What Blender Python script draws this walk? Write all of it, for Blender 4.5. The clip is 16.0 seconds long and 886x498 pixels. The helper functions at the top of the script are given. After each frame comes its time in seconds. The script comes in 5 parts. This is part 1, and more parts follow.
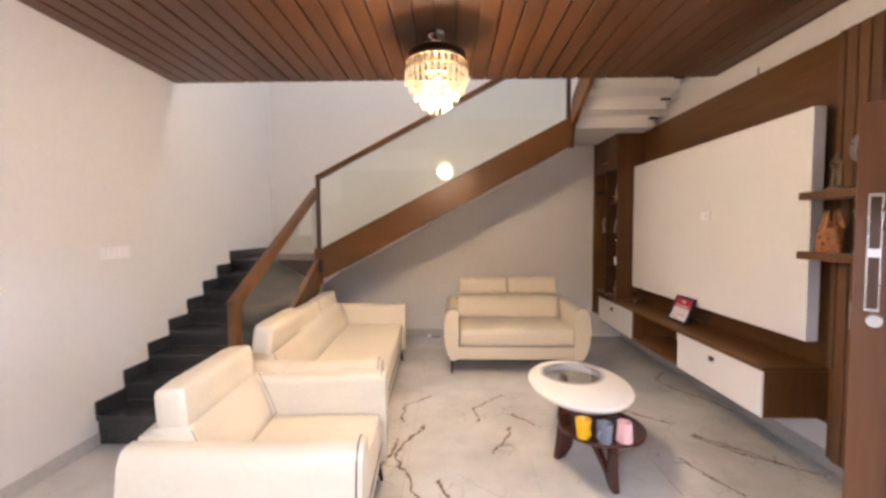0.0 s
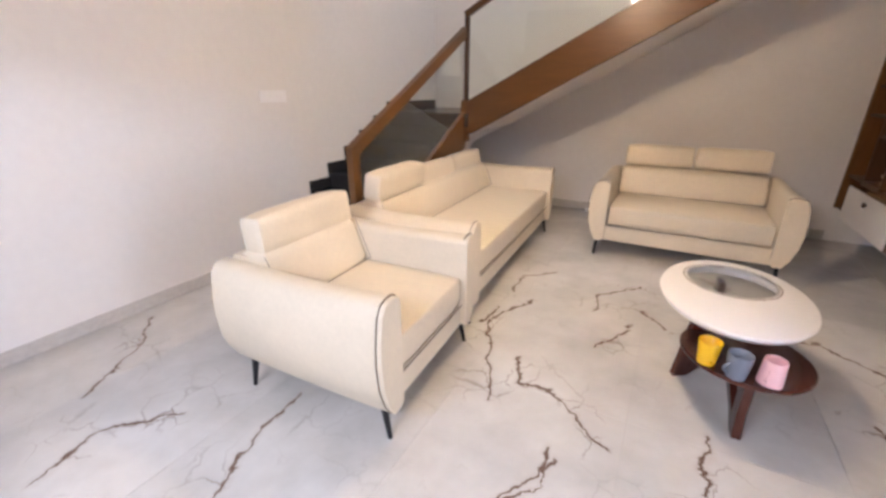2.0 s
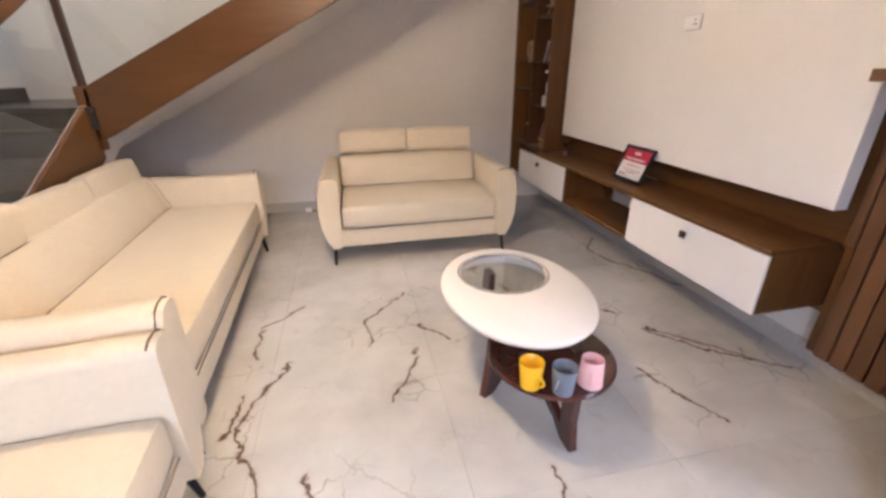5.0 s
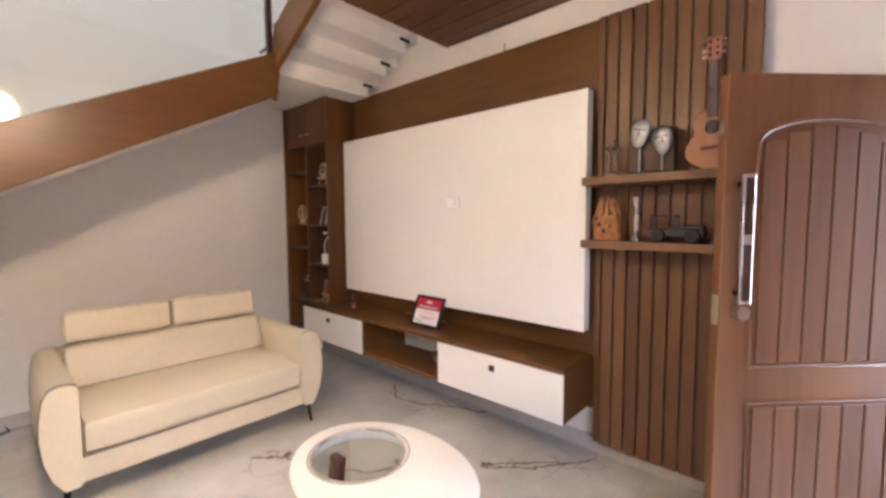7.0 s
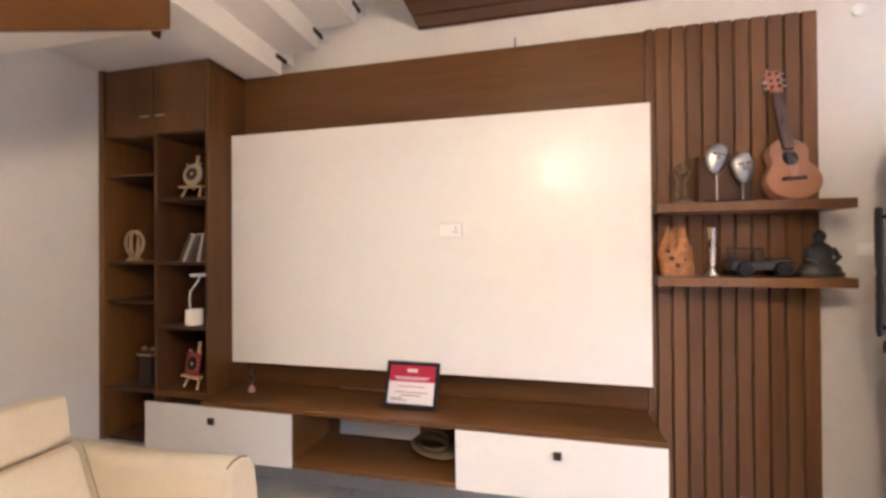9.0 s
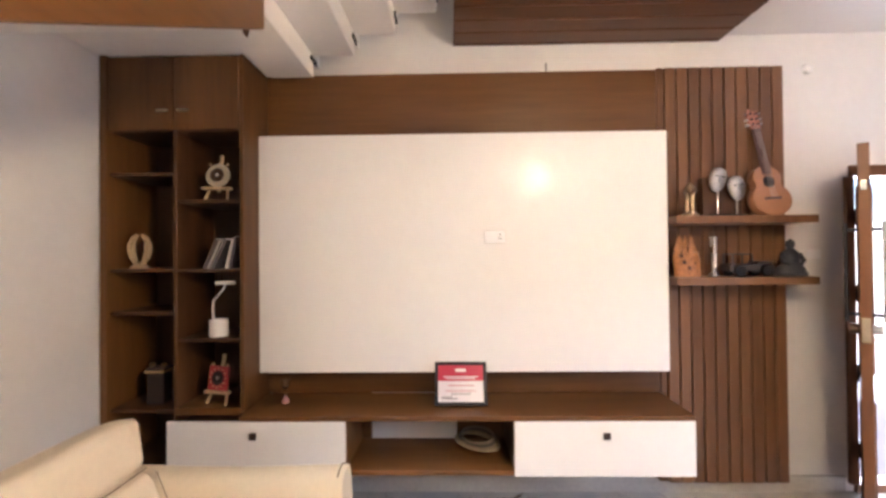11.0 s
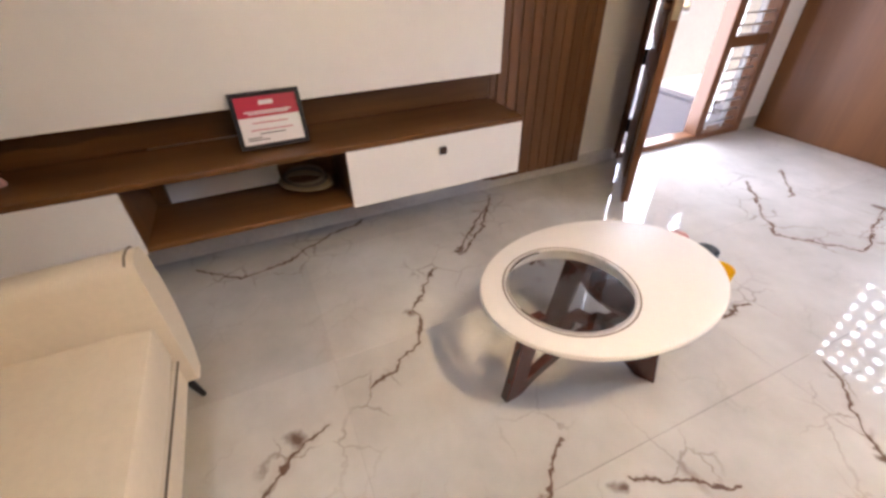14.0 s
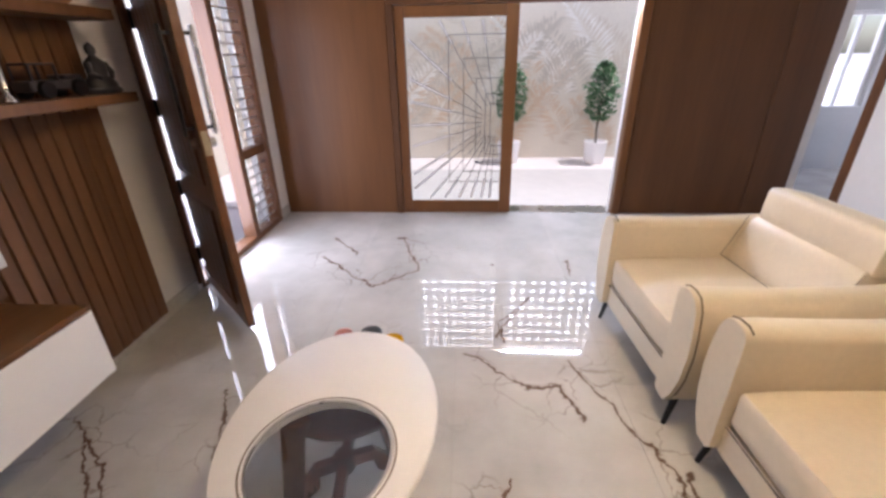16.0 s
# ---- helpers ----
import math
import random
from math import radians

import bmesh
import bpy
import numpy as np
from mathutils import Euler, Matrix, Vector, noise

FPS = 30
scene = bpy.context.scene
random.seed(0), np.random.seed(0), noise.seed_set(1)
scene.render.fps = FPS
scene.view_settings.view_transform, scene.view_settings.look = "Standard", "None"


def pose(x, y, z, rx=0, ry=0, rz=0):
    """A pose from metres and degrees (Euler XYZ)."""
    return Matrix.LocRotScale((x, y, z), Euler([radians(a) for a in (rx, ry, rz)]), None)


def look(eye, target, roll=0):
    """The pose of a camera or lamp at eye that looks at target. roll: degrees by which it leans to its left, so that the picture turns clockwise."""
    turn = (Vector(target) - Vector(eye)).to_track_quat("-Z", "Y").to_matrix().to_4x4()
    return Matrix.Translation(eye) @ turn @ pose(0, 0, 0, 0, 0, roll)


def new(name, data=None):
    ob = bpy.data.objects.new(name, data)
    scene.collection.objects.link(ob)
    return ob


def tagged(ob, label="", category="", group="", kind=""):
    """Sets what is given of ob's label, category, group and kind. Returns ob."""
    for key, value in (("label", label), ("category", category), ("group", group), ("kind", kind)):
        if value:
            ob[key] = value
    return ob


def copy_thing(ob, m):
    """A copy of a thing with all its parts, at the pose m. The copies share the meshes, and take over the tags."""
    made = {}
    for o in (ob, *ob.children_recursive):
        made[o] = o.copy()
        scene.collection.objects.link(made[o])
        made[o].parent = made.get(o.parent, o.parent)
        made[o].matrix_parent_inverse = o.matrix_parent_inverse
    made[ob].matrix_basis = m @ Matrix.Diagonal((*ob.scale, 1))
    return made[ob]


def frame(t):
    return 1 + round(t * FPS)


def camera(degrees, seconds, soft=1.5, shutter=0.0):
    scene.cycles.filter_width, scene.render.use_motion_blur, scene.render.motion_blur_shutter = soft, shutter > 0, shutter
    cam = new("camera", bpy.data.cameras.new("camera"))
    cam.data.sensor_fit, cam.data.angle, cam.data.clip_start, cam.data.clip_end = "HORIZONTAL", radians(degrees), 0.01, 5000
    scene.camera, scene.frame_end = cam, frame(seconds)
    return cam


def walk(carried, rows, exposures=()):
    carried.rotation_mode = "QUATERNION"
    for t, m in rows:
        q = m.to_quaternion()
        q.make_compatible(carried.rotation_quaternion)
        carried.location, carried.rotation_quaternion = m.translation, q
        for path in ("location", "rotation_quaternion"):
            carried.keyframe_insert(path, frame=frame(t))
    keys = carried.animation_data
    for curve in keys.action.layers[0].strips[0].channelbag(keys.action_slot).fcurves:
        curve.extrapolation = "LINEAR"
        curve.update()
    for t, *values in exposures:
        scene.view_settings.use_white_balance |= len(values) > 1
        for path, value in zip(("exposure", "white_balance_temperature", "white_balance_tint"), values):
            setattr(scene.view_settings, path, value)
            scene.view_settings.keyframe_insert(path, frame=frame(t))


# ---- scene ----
cam = camera(93.9, 16.0, 3.0)
PATH = [
    (0, (0.469, 1.055, 1.526), (0.43, 3.052, 1.426), -0.3),
    (0.5, (0.605, 1.159, 1.482), (0.49, 3.128, 1.152), -0.8),
    (1, (0.588, 1.2, 1.44), (0.403, 3.115, 0.895), -0.4),
    (1.5, (0.726, 1.279, 1.432), (0.218, 3.087, 0.744), -0.4),
    (2, (0.946, 1.547, 1.422), (0.059, 3.187, 0.699), 0.1),
    (2.5, (1.133, 1.785, 1.427), (0.02, 3.27, 0.683), 0.3),
    (3, (1.155, 1.889, 1.415), (0.024, 3.354, 0.657), 0.2),
    (3.5, (1.161, 1.991, 1.399), (0.228, 3.587, 0.636), -0.2),
    (4, (1.095, 2.074, 1.413), (0.515, 3.823, 0.635), -0.1),
    (4.5, (0.932, 2.214, 1.377), (0.783, 4.048, 0.593), -0.3),
    (5, (0.67, 2.321, 1.377), (1.057, 4.118, 0.589), -0.5),
    (5.2, (0.564, 2.367, 1.377), (1.171, 4.105, 0.596), -0.5),
    (7.5, (0.29, 2.777, 1.515), (1.867, 4.007, 1.513), -0.5),
    (8, (0.382, 3.164, 1.51), (2.091, 4.203, 1.542), -0.5),
    (8.5, (0.451, 3.63, 1.513), (2.3, 4.392, 1.532), -0.4),
    (9, (0.397, 4.155, 1.505), (2.346, 4.605, 1.516), -0.4),
    (11.5, (0.163, 4.893, 1.531), (2.163, 4.889, 1.512), -0.5),
    (12, (0.197, 4.889, 1.529), (2.188, 4.882, 1.337), -0.5),
    (12.5, (0.256, 4.868, 1.471), (2.187, 4.866, 0.949), -0.6),
    (13, (0.332, 4.842, 1.441), (2.113, 4.817, 0.531), -0.5),
    (13.5, (0.414, 4.829, 1.424), (2.039, 4.645, 0.273), -0.6),
    (14, (0.56, 4.875, 1.38), (2.046, 4.231, 0.207), -1.2),
    (14.5, (0.73, 4.79, 1.377), (1.844, 3.619, 0.199), -2.1),
    (15, (0.901, 4.786, 1.41), (1.444, 3.272, 0.22), -1.3),
    (15.5, (0.99, 4.831, 1.412), (1.195, 3.197, 0.276), -1.0),
    (16, (0.931, 4.895, 1.502), (1.041, 3.082, 0.663), -1.0),
]
walk(cam, [(t, look(eye, target, roll)) for t, eye, target, roll in PATH], [(0, 0.95, 6150, 22), (1, 0.8, 5880, 21), (3, 0.8, 5900, 21), (5.2, 1.02, 5780, 21), (7.5, 1.32, 5850, 20), (9, 1.52, 5780, 20), (11.7, 1.6, 5720, 20), (13, 1.26, 5820, 20), (14.5, 0.73, 6000, 21), (16, 0.48, 5880, 21)])

# ---- world, sun, exposure ----
world = bpy.data.worlds.new("sky")
scene.world = world
world.use_nodes = True
wn = world.node_tree.nodes
sky = wn.new("ShaderNodeTexSky")
sky.sky_type, sky.sun_disc, sky.dust_density = "NISHITA", False, 2.0
sky.sun_elevation, sky.sun_rotation = radians(75), radians(270)
world.node_tree.links.new(sky.outputs[0], wn["Background"].inputs[0])
wn["Background"].inputs[1].default_value = 0.15
sun_data = bpy.data.lights.new("sun", "SUN")
sun_data.energy, sun_data.angle, sun_data.color = 2.8, radians(0.6), (1.0, 0.95, 0.88)
sun = new("sun", sun_data)
sun.matrix_basis = look((0, 0, 0), (math.cos(radians(75)), 0, -math.sin(radians(75))))


# area lamps for daylight of the two open doorways; the stairwell lamp is added
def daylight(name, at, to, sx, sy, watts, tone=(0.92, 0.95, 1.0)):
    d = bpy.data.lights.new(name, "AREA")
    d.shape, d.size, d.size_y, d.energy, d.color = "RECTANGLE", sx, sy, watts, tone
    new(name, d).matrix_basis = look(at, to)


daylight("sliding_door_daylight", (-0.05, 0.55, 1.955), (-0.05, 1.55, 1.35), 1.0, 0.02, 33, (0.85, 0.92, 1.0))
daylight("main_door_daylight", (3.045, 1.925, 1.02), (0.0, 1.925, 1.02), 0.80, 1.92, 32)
# unseen fill lamp added to brighten the stairwell
daylight("stairwell_fill_light", (0.2, 5.6, 5.58), (0.2, 5.65, 3.6), 3.0, 1.0, 28, (0.95, 0.98, 0.96))


# ---- materials ----
def nodes_of(name):
    m = bpy.data.materials.new(name)
    m.use_nodes = True
    n = m.node_tree.nodes
    return m, n, m.node_tree.links, n["Principled BSDF"]


def mat(name, color, rough=0.5, metal=0.0, var=0.08, scale=6.0, bump=0.0, bump_scale=60.0, coat=0.0, stretch=None, spec=0.5):
    """Paint, stone, cloth, metal: a base colour with variation at two scales and a fine relief."""
    m, n, l, p = nodes_of(name)
    g = n.new("ShaderNodeNewGeometry")
    mp = n.new("ShaderNodeMapping")
    l.new(g.outputs["Position"], mp.inputs[0])
    if stretch:
        mp.inputs["Scale"].default_value = stretch
    a = n.new("ShaderNodeTexNoise")
    a.inputs["Scale"].default_value, a.inputs["Detail"].default_value = scale, 5
    b = n.new("ShaderNodeTexNoise")
    b.inputs["Scale"].default_value, b.inputs["Detail"].default_value = scale * 9, 3
    l.new(mp.outputs[0], a.inputs["Vector"]), l.new(mp.outputs[0], b.inputs["Vector"])
    add = n.new("ShaderNodeMath")
    add.operation = "ADD"
    l.new(a.outputs[0], add.inputs[0]), l.new(b.outputs[0], add.inputs[1])
    r = n.new("ShaderNodeMapRange")
    r.inputs[1].default_value, r.inputs[2].default_value = 0.6, 1.4
    r.inputs[3].default_value, r.inputs[4].default_value = 1 - var, 1 + var
    l.new(add.outputs[0], r.inputs[0])
    mix = n.new("ShaderNodeVectorMath")
    mix.operation = "SCALE"
    mix.inputs[0].default_value = color
    l.new(r.outputs[0], mix.inputs["Scale"])
    l.new(mix.outputs[0], p.inputs["Base Color"])
    rr = n.new("ShaderNodeMapRange")
    rr.inputs[1].default_value, rr.inputs[2].default_value = 0.3, 0.7
    rr.inputs[3].default_value, rr.inputs[4].default_value = max(rough - 0.02, 0.01), rough + 0.02
    l.new(a.outputs[0], rr.inputs[0]), l.new(rr.outputs[0], p.inputs["Roughness"])
    p.inputs["Metallic"].default_value = metal
    p.inputs["Coat Weight"].default_value = coat
    p.inputs["Specular IOR Level"].default_value = spec
    if bump:
        c = n.new("ShaderNodeTexNoise")
        c.inputs["Scale"].default_value, c.inputs["Detail"].default_value = bump_scale, 3
        l.new(g.outputs["Position"], c.inputs["Vector"])
        bp = n.new("ShaderNodeBump")
        bp.inputs["Strength"].default_value, bp.inputs["Distance"].default_value = bump, 0.002
        l.new(c.outputs[0], bp.inputs["Height"]), l.new(bp.outputs[0], p.inputs["Normal"])
    return m


def wood(name, dark, light, grain=(1, 1, 14), rough=0.4, scale=3.0, coat=0.0, spec=0.4):
    """Veneer with the grain along the axis of the smallest factor; each board a little different."""
    m, n, l, p = nodes_of(name)
    g = n.new("ShaderNodeNewGeometry")
    o = n.new("ShaderNodeObjectInfo")
    mp = n.new("ShaderNodeMapping")
    mp.inputs["Scale"].default_value = grain
    l.new(g.outputs["Position"], mp.inputs[0])
    sh = n.new("ShaderNodeVectorMath")
    sh.operation = "SCALE"
    sh.inputs["Scale"].default_value = 7.0
    l.new(o.outputs["Random"], sh.inputs[0]), l.new(sh.outputs[0], mp.inputs["Location"])
    a = n.new("ShaderNodeTexNoise")
    a.inputs["Scale"].default_value, a.inputs["Detail"].default_value, a.inputs["Distortion"].default_value = scale, 7, 0.6
    l.new(mp.outputs[0], a.inputs["Vector"])
    b = n.new("ShaderNodeTexNoise")
    b.inputs["Scale"].default_value, b.inputs["Detail"].default_value = scale * 12, 4
    l.new(mp.outputs[0], b.inputs["Vector"])
    mx = n.new("ShaderNodeMath")
    mx.operation = "MULTIPLY_ADD"
    mx.inputs[1].default_value = 0.35
    l.new(b.outputs[0], mx.inputs[0]), l.new(a.outputs[0], mx.inputs[2])
    ramp = n.new("ShaderNodeValToRGB")
    ramp.color_ramp.elements[0].position, ramp.color_ramp.elements[0].color = 0.45, (*dark, 1)
    ramp.color_ramp.elements[1].position, ramp.color_ramp.elements[1].color = 0.9, (*light, 1)
    l.new(mx.outputs[0], ramp.inputs[0])
    rnd = n.new("ShaderNodeMapRange")
    rnd.inputs[3].default_value, rnd.inputs[4].default_value = 0.88, 1.12
    l.new(o.outputs["Random"], rnd.inputs[0])
    sc = n.new("ShaderNodeVectorMath")
    sc.operation = "SCALE"
    l.new(ramp.outputs[0], sc.inputs[0]), l.new(rnd.outputs[0], sc.inputs["Scale"])
    l.new(sc.outputs[0], p.inputs["Base Color"])
    p.inputs["Roughness"].default_value = rough
    p.inputs["Coat Weight"].default_value = coat
    p.inputs["Coat Roughness"].default_value = 0.2
    p.inputs["Specular IOR Level"].default_value = spec
    bp = n.new("ShaderNodeBump")
    bp.inputs["Strength"].default_value, bp.inputs["Distance"].default_value = 0.12, 0.001
    l.new(b.outputs[0], bp.inputs["Height"]), l.new(bp.outputs[0], p.inputs["Normal"])
    return m


def glass(name, tint=(0.9, 0.97, 0.95), rough=0.0):
    m, n, l, p = nodes_of(name)
    p.inputs["Base Color"].default_value = (*tint, 1)
    p.inputs["Transmission Weight"].default_value = 1.0
    p.inputs["Roughness"].default_value = rough
    p.inputs["IOR"].default_value = 1.45
    return m


def glow(name, color, strength):
    m, n, l, p = nodes_of(name)
    p.inputs["Base Color"].default_value = (0.03, 0.025, 0.018, 1)
    p.inputs["Emission Color"].default_value = (*color, 1)
    p.inputs["Emission Strength"].default_value = strength
    p.inputs["Roughness"].default_value = 0.15
    return m


# main veins of the marble, as runs x0, y0, x1, y1 on the floor plan
VEINS_A = [(0.25, 4.18, 0.08, 3.80), (0.08, 3.80, 0.22, 3.45), (0.22, 3.45, 0.37, 3.08), (0.39, 3.50, 0.47, 3.30), (0.47, 3.30, 0.62, 3.27),
           (0.62, 3.27, 0.93, 3.05), (0.09, 4.26, 0.07, 4.55), (0.07, 4.55, 0.29, 4.75), (0.93, 4.80, 0.66, 4.50), (0.66, 4.50, 0.68, 4.25),
           (-0.85, 2.33, -1.06, 2.08), (-1.06, 2.08, -1.00, 1.80), (-0.48, 2.67, -0.46, 2.43), (-0.46, 2.43, -0.27, 2.00), (-1.90, 2.74, -1.60, 2.50),
           (-1.60, 2.50, -1.40, 2.14), (0.68, 2.95, 0.72, 2.73), (0.72, 2.73, 0.50, 2.42), (0.05, 3.75, 0.08, 4.00), (1.30, 3.32, 1.28, 2.98)]
VEINS_B = [(2.71, 5.41, 2.52, 5.18), (2.52, 5.18, 2.60, 4.90), (2.60, 4.90, 2.82, 4.45), (2.72, 3.59, 2.40, 3.82), (2.40, 3.82, 2.22, 4.05),
           (2.17, 4.23, 1.90, 4.43), (1.90, 4.43, 1.72, 4.49), (1.72, 4.49, 1.58, 4.75), (1.50, 4.92, 1.46, 5.04), (1.46, 5.04, 1.33, 5.20),
           (1.10, 4.20, 0.97, 4.38), (2.14, 1.83, 1.60, 2.31), (1.60, 2.31, 1.30, 2.05), (1.30, 2.05, 1.50, 1.42), (2.14, 1.40, 1.86, 1.77),
           (0.74, 2.90, 0.55, 2.50), (0.14, 2.10, 0.12, 1.84), (2.24, 4.05, 2.58, 3.72), (1.95, 3.73, 2.14, 3.36), (0.92, 4.09, 0.75, 3.80)]
KNOTS = [(0.62, 3.275, 0.022), (1.90, 4.46, 0.022), (1.49, 5.05, 0.035), (0.90, 4.14, 0.022), (1.52, 1.42, 0.03), (0.72, 1.95, 0.02)]


def run_group():
    """Node group: distance from a point on the plan to a run from A to B."""
    gp = bpy.data.node_groups.new("vein_run", "ShaderNodeTree")
    for nm in ("P", "A", "B"):
        gp.interface.new_socket(nm, in_out="INPUT", socket_type="NodeSocketVector")
    gp.interface.new_socket("D", in_out="OUTPUT", socket_type="NodeSocketFloat")
    n, l = gp.nodes, gp.links
    i, o = n.new("NodeGroupInput"), n.new("NodeGroupOutput")

    def vm(op, *ins):
        v = n.new("ShaderNodeVectorMath")
        v.operation = op
        for k, s in enumerate(ins):
            l.new(s, v.inputs[k])
        return v
    pa, ba = vm("SUBTRACT", i.outputs["P"], i.outputs["A"]), vm("SUBTRACT", i.outputs["B"], i.outputs["A"])
    num, den = vm("DOT_PRODUCT", pa.outputs[0], ba.outputs[0]), vm("DOT_PRODUCT", ba.outputs[0], ba.outputs[0])
    h = n.new("ShaderNodeMath")
    h.operation, h.use_clamp = "DIVIDE", True
    l.new(num.outputs["Value"], h.inputs[0]), l.new(den.outputs["Value"], h.inputs[1])
    s = n.new("ShaderNodeVectorMath")
    s.operation = "SCALE"
    l.new(ba.outputs[0], s.inputs[0]), l.new(h.outputs[0], s.inputs["Scale"])
    d = vm("DISTANCE", pa.outputs[0], s.outputs[0])
    l.new(d.outputs["Value"], o.inputs["D"])
    return gp


def marble():
    m, n, l, p = nodes_of("veined_marble_tile")
    g = n.new("ShaderNodeNewGeometry")
    flat = n.new("ShaderNodeVectorMath")
    flat.operation = "MULTIPLY"
    flat.inputs[1].default_value = (1, 1, 0)
    l.new(g.outputs["Position"], flat.inputs[0])

    def noise_at(scale, detail, rough=0.5):
        t = n.new("ShaderNodeTexNoise")
        t.inputs["Scale"].default_value, t.inputs["Detail"].default_value, t.inputs["Roughness"].default_value = scale, detail, rough
        l.new(g.outputs["Position"], t.inputs["Vector"])
        return t

    def math2(op, a, b, clamp=False):
        t = n.new("ShaderNodeMath")
        t.operation, t.use_clamp = op, clamp
        for k, s in enumerate((a, b)):
            if isinstance(s, (int, float)):
                t.inputs[k].default_value = s
            else:
                l.new(s, t.inputs[k])
        return t.outputs[0]
    # the plan, bent by noise at two sizes, so that the runs wander like cracks
    warped = flat.outputs[0]
    for scale, amount in ((5.0, 0.14), (26.0, 0.045)):
        t = noise_at(scale, 3, 0.6)
        c = n.new("ShaderNodeVectorMath")
        c.operation = "SUBTRACT"
        c.inputs[1].default_value = (0.5, 0.5, 0.5)
        l.new(t.outputs["Color"], c.inputs[0])
        s = n.new("ShaderNodeVectorMath")
        s.operation = "MULTIPLY_ADD"
        s.inputs[1].default_value = (amount, amount, 0)
        l.new(c.outputs[0], s.inputs[0]), l.new(warped, s.inputs[2])
        warped = s.outputs[0]
    grp, near = run_group(), None
    for x0, y0, x1, y1 in VEINS_A + VEINS_B:
        q = n.new("ShaderNodeGroup")
        q.node_tree = grp
        q.inputs["A"].default_value, q.inputs["B"].default_value = (x0, y0, 0), (x1, y1, 0)
        l.new(warped, q.inputs["P"])
        near = q.outputs["D"] if near is None else math2("MINIMUM", near, q.outputs["D"])
    width = noise_at(9.0, 2)
    w = n.new("ShaderNodeMapRange")
    w.inputs[1].default_value, w.inputs[2].default_value, w.inputs[3].default_value, w.inputs[4].default_value = 0.3, 0.7, 0.0025, 0.0085
    l.new(width.outputs[0], w.inputs[0])
    vein = math2("SUBTRACT", 1.6, math2("DIVIDE", near, w.outputs[0]), True)
    for x, y, r in KNOTS:
        dd = n.new("ShaderNodeVectorMath")
        dd.operation = "DISTANCE"
        dd.inputs[1].default_value = (x, y, 0)
        l.new(warped, dd.inputs[0])
        vein = math2("MAXIMUM", vein, math2("SUBTRACT", 1.4, math2("DIVIDE", dd.outputs["Value"], r), True))
    # hairlines that run off the main veins
    halo = math2("SUBTRACT", 1.0, math2("DIVIDE", near, 0.22), True)
    vor = n.new("ShaderNodeTexVoronoi")
    vor.feature = "DISTANCE_TO_EDGE"
    vor.inputs["Scale"].default_value = 5.5
    l.new(warped, vor.inputs["Vector"])
    hair = math2("SUBTRACT", 1.1, math2("DIVIDE", vor.outputs["Distance"], 0.026), True)
    pick = n.new("ShaderNodeMapRange")
    pick.inputs[1].default_value, pick.inputs[2].default_value = 0.49, 0.57
    l.new(noise_at(2.6, 2).outputs[0], pick.inputs[0])
    hair = math2("MULTIPLY", math2("MULTIPLY", hair, pick.outputs[0]), math2("ADD", math2("MULTIPLY", halo, 1.0), 0.22))
    # cloudy ground
    ground = n.new("ShaderNodeValToRGB")
    ground.color_ramp.elements[0].position, ground.color_ramp.elements[0].color = 0.32, (0.47, 0.452, 0.415, 1)
    ground.color_ramp.elements[1].position, ground.color_ramp.elements[1].color = 0.68, (0.66, 0.642, 0.605, 1)
    l.new(noise_at(1.7, 6, 0.6).outputs[0], ground.inputs[0])
    o = n.new("ShaderNodeObjectInfo")
    tone = n.new("ShaderNodeMapRange")
    tone.inputs[3].default_value, tone.inputs[4].default_value = 0.95, 1.04
    l.new(o.outputs["Random"], tone.inputs[0])
    sc = n.new("ShaderNodeVectorMath")
    sc.operation = "SCALE"
    l.new(ground.outputs[0], sc.inputs[0]), l.new(tone.outputs[0], sc.inputs["Scale"])

    def mixed(fac, a, color):
        t = n.new("ShaderNodeMix")
        t.data_type = "RGBA"
        l.new(fac, t.inputs[0]), l.new(a, t.inputs[6])
        t.inputs[7].default_value = (*color, 1)
        return t.outputs[2]
    col = mixed(math2("MULTIPLY", hair, 0.62), sc.outputs[0], (0.23, 0.17, 0.13))
    col = mixed(math2("MULTIPLY", math2("SUBTRACT", 1.0, math2("DIVIDE", near, 0.03), True), 0.35), col, (0.42, 0.33, 0.25))
    col = mixed(math2("MULTIPLY", vein, 0.92), col, (0.13, 0.072, 0.042))
    l.new(col, p.inputs["Base Color"])
    p.inputs["Roughness"].default_value = 0.008
    p.inputs["Specular IOR Level"].default_value = 1.0
    bp = n.new("ShaderNodeBump")
    bp.inputs["Strength"].default_value, bp.inputs["Distance"].default_value = 0.0008, 0.002
    l.new(noise_at(3.0, 2).outputs[0], bp.inputs["Height"]), l.new(bp.outputs[0], p.inputs["Normal"])
    return m


WALL = mat("wall_paint", (0.78, 0.755, 0.73), 0.6, var=0.03, scale=2.0, bump=0.08, bump_scale=90)
GREY_WALL = mat("grey_wall_paint", (0.62, 0.62, 0.61), 0.6, var=0.03, scale=2.0, bump=0.08)
MARBLE = marble()
GROUT = mat("grout", (0.42, 0.40, 0.37), 0.8)
SKIRT = mat("skirting_stone", (0.52, 0.50, 0.47), 0.2, var=0.12, scale=4)
LAMINATE = wood("walnut_laminate", (0.072, 0.029, 0.007), (0.17, 0.076, 0.021), (1, 1, 0.08), 0.42)
LAMINATE_Y = wood("walnut_laminate_level", (0.072, 0.029, 0.007), (0.17, 0.076, 0.021), (1, 0.08, 1), 0.38)
SLAT = wood("slat_wood", (0.095, 0.044, 0.019), (0.19, 0.094, 0.043), (1, 1, 0.08), 0.45)
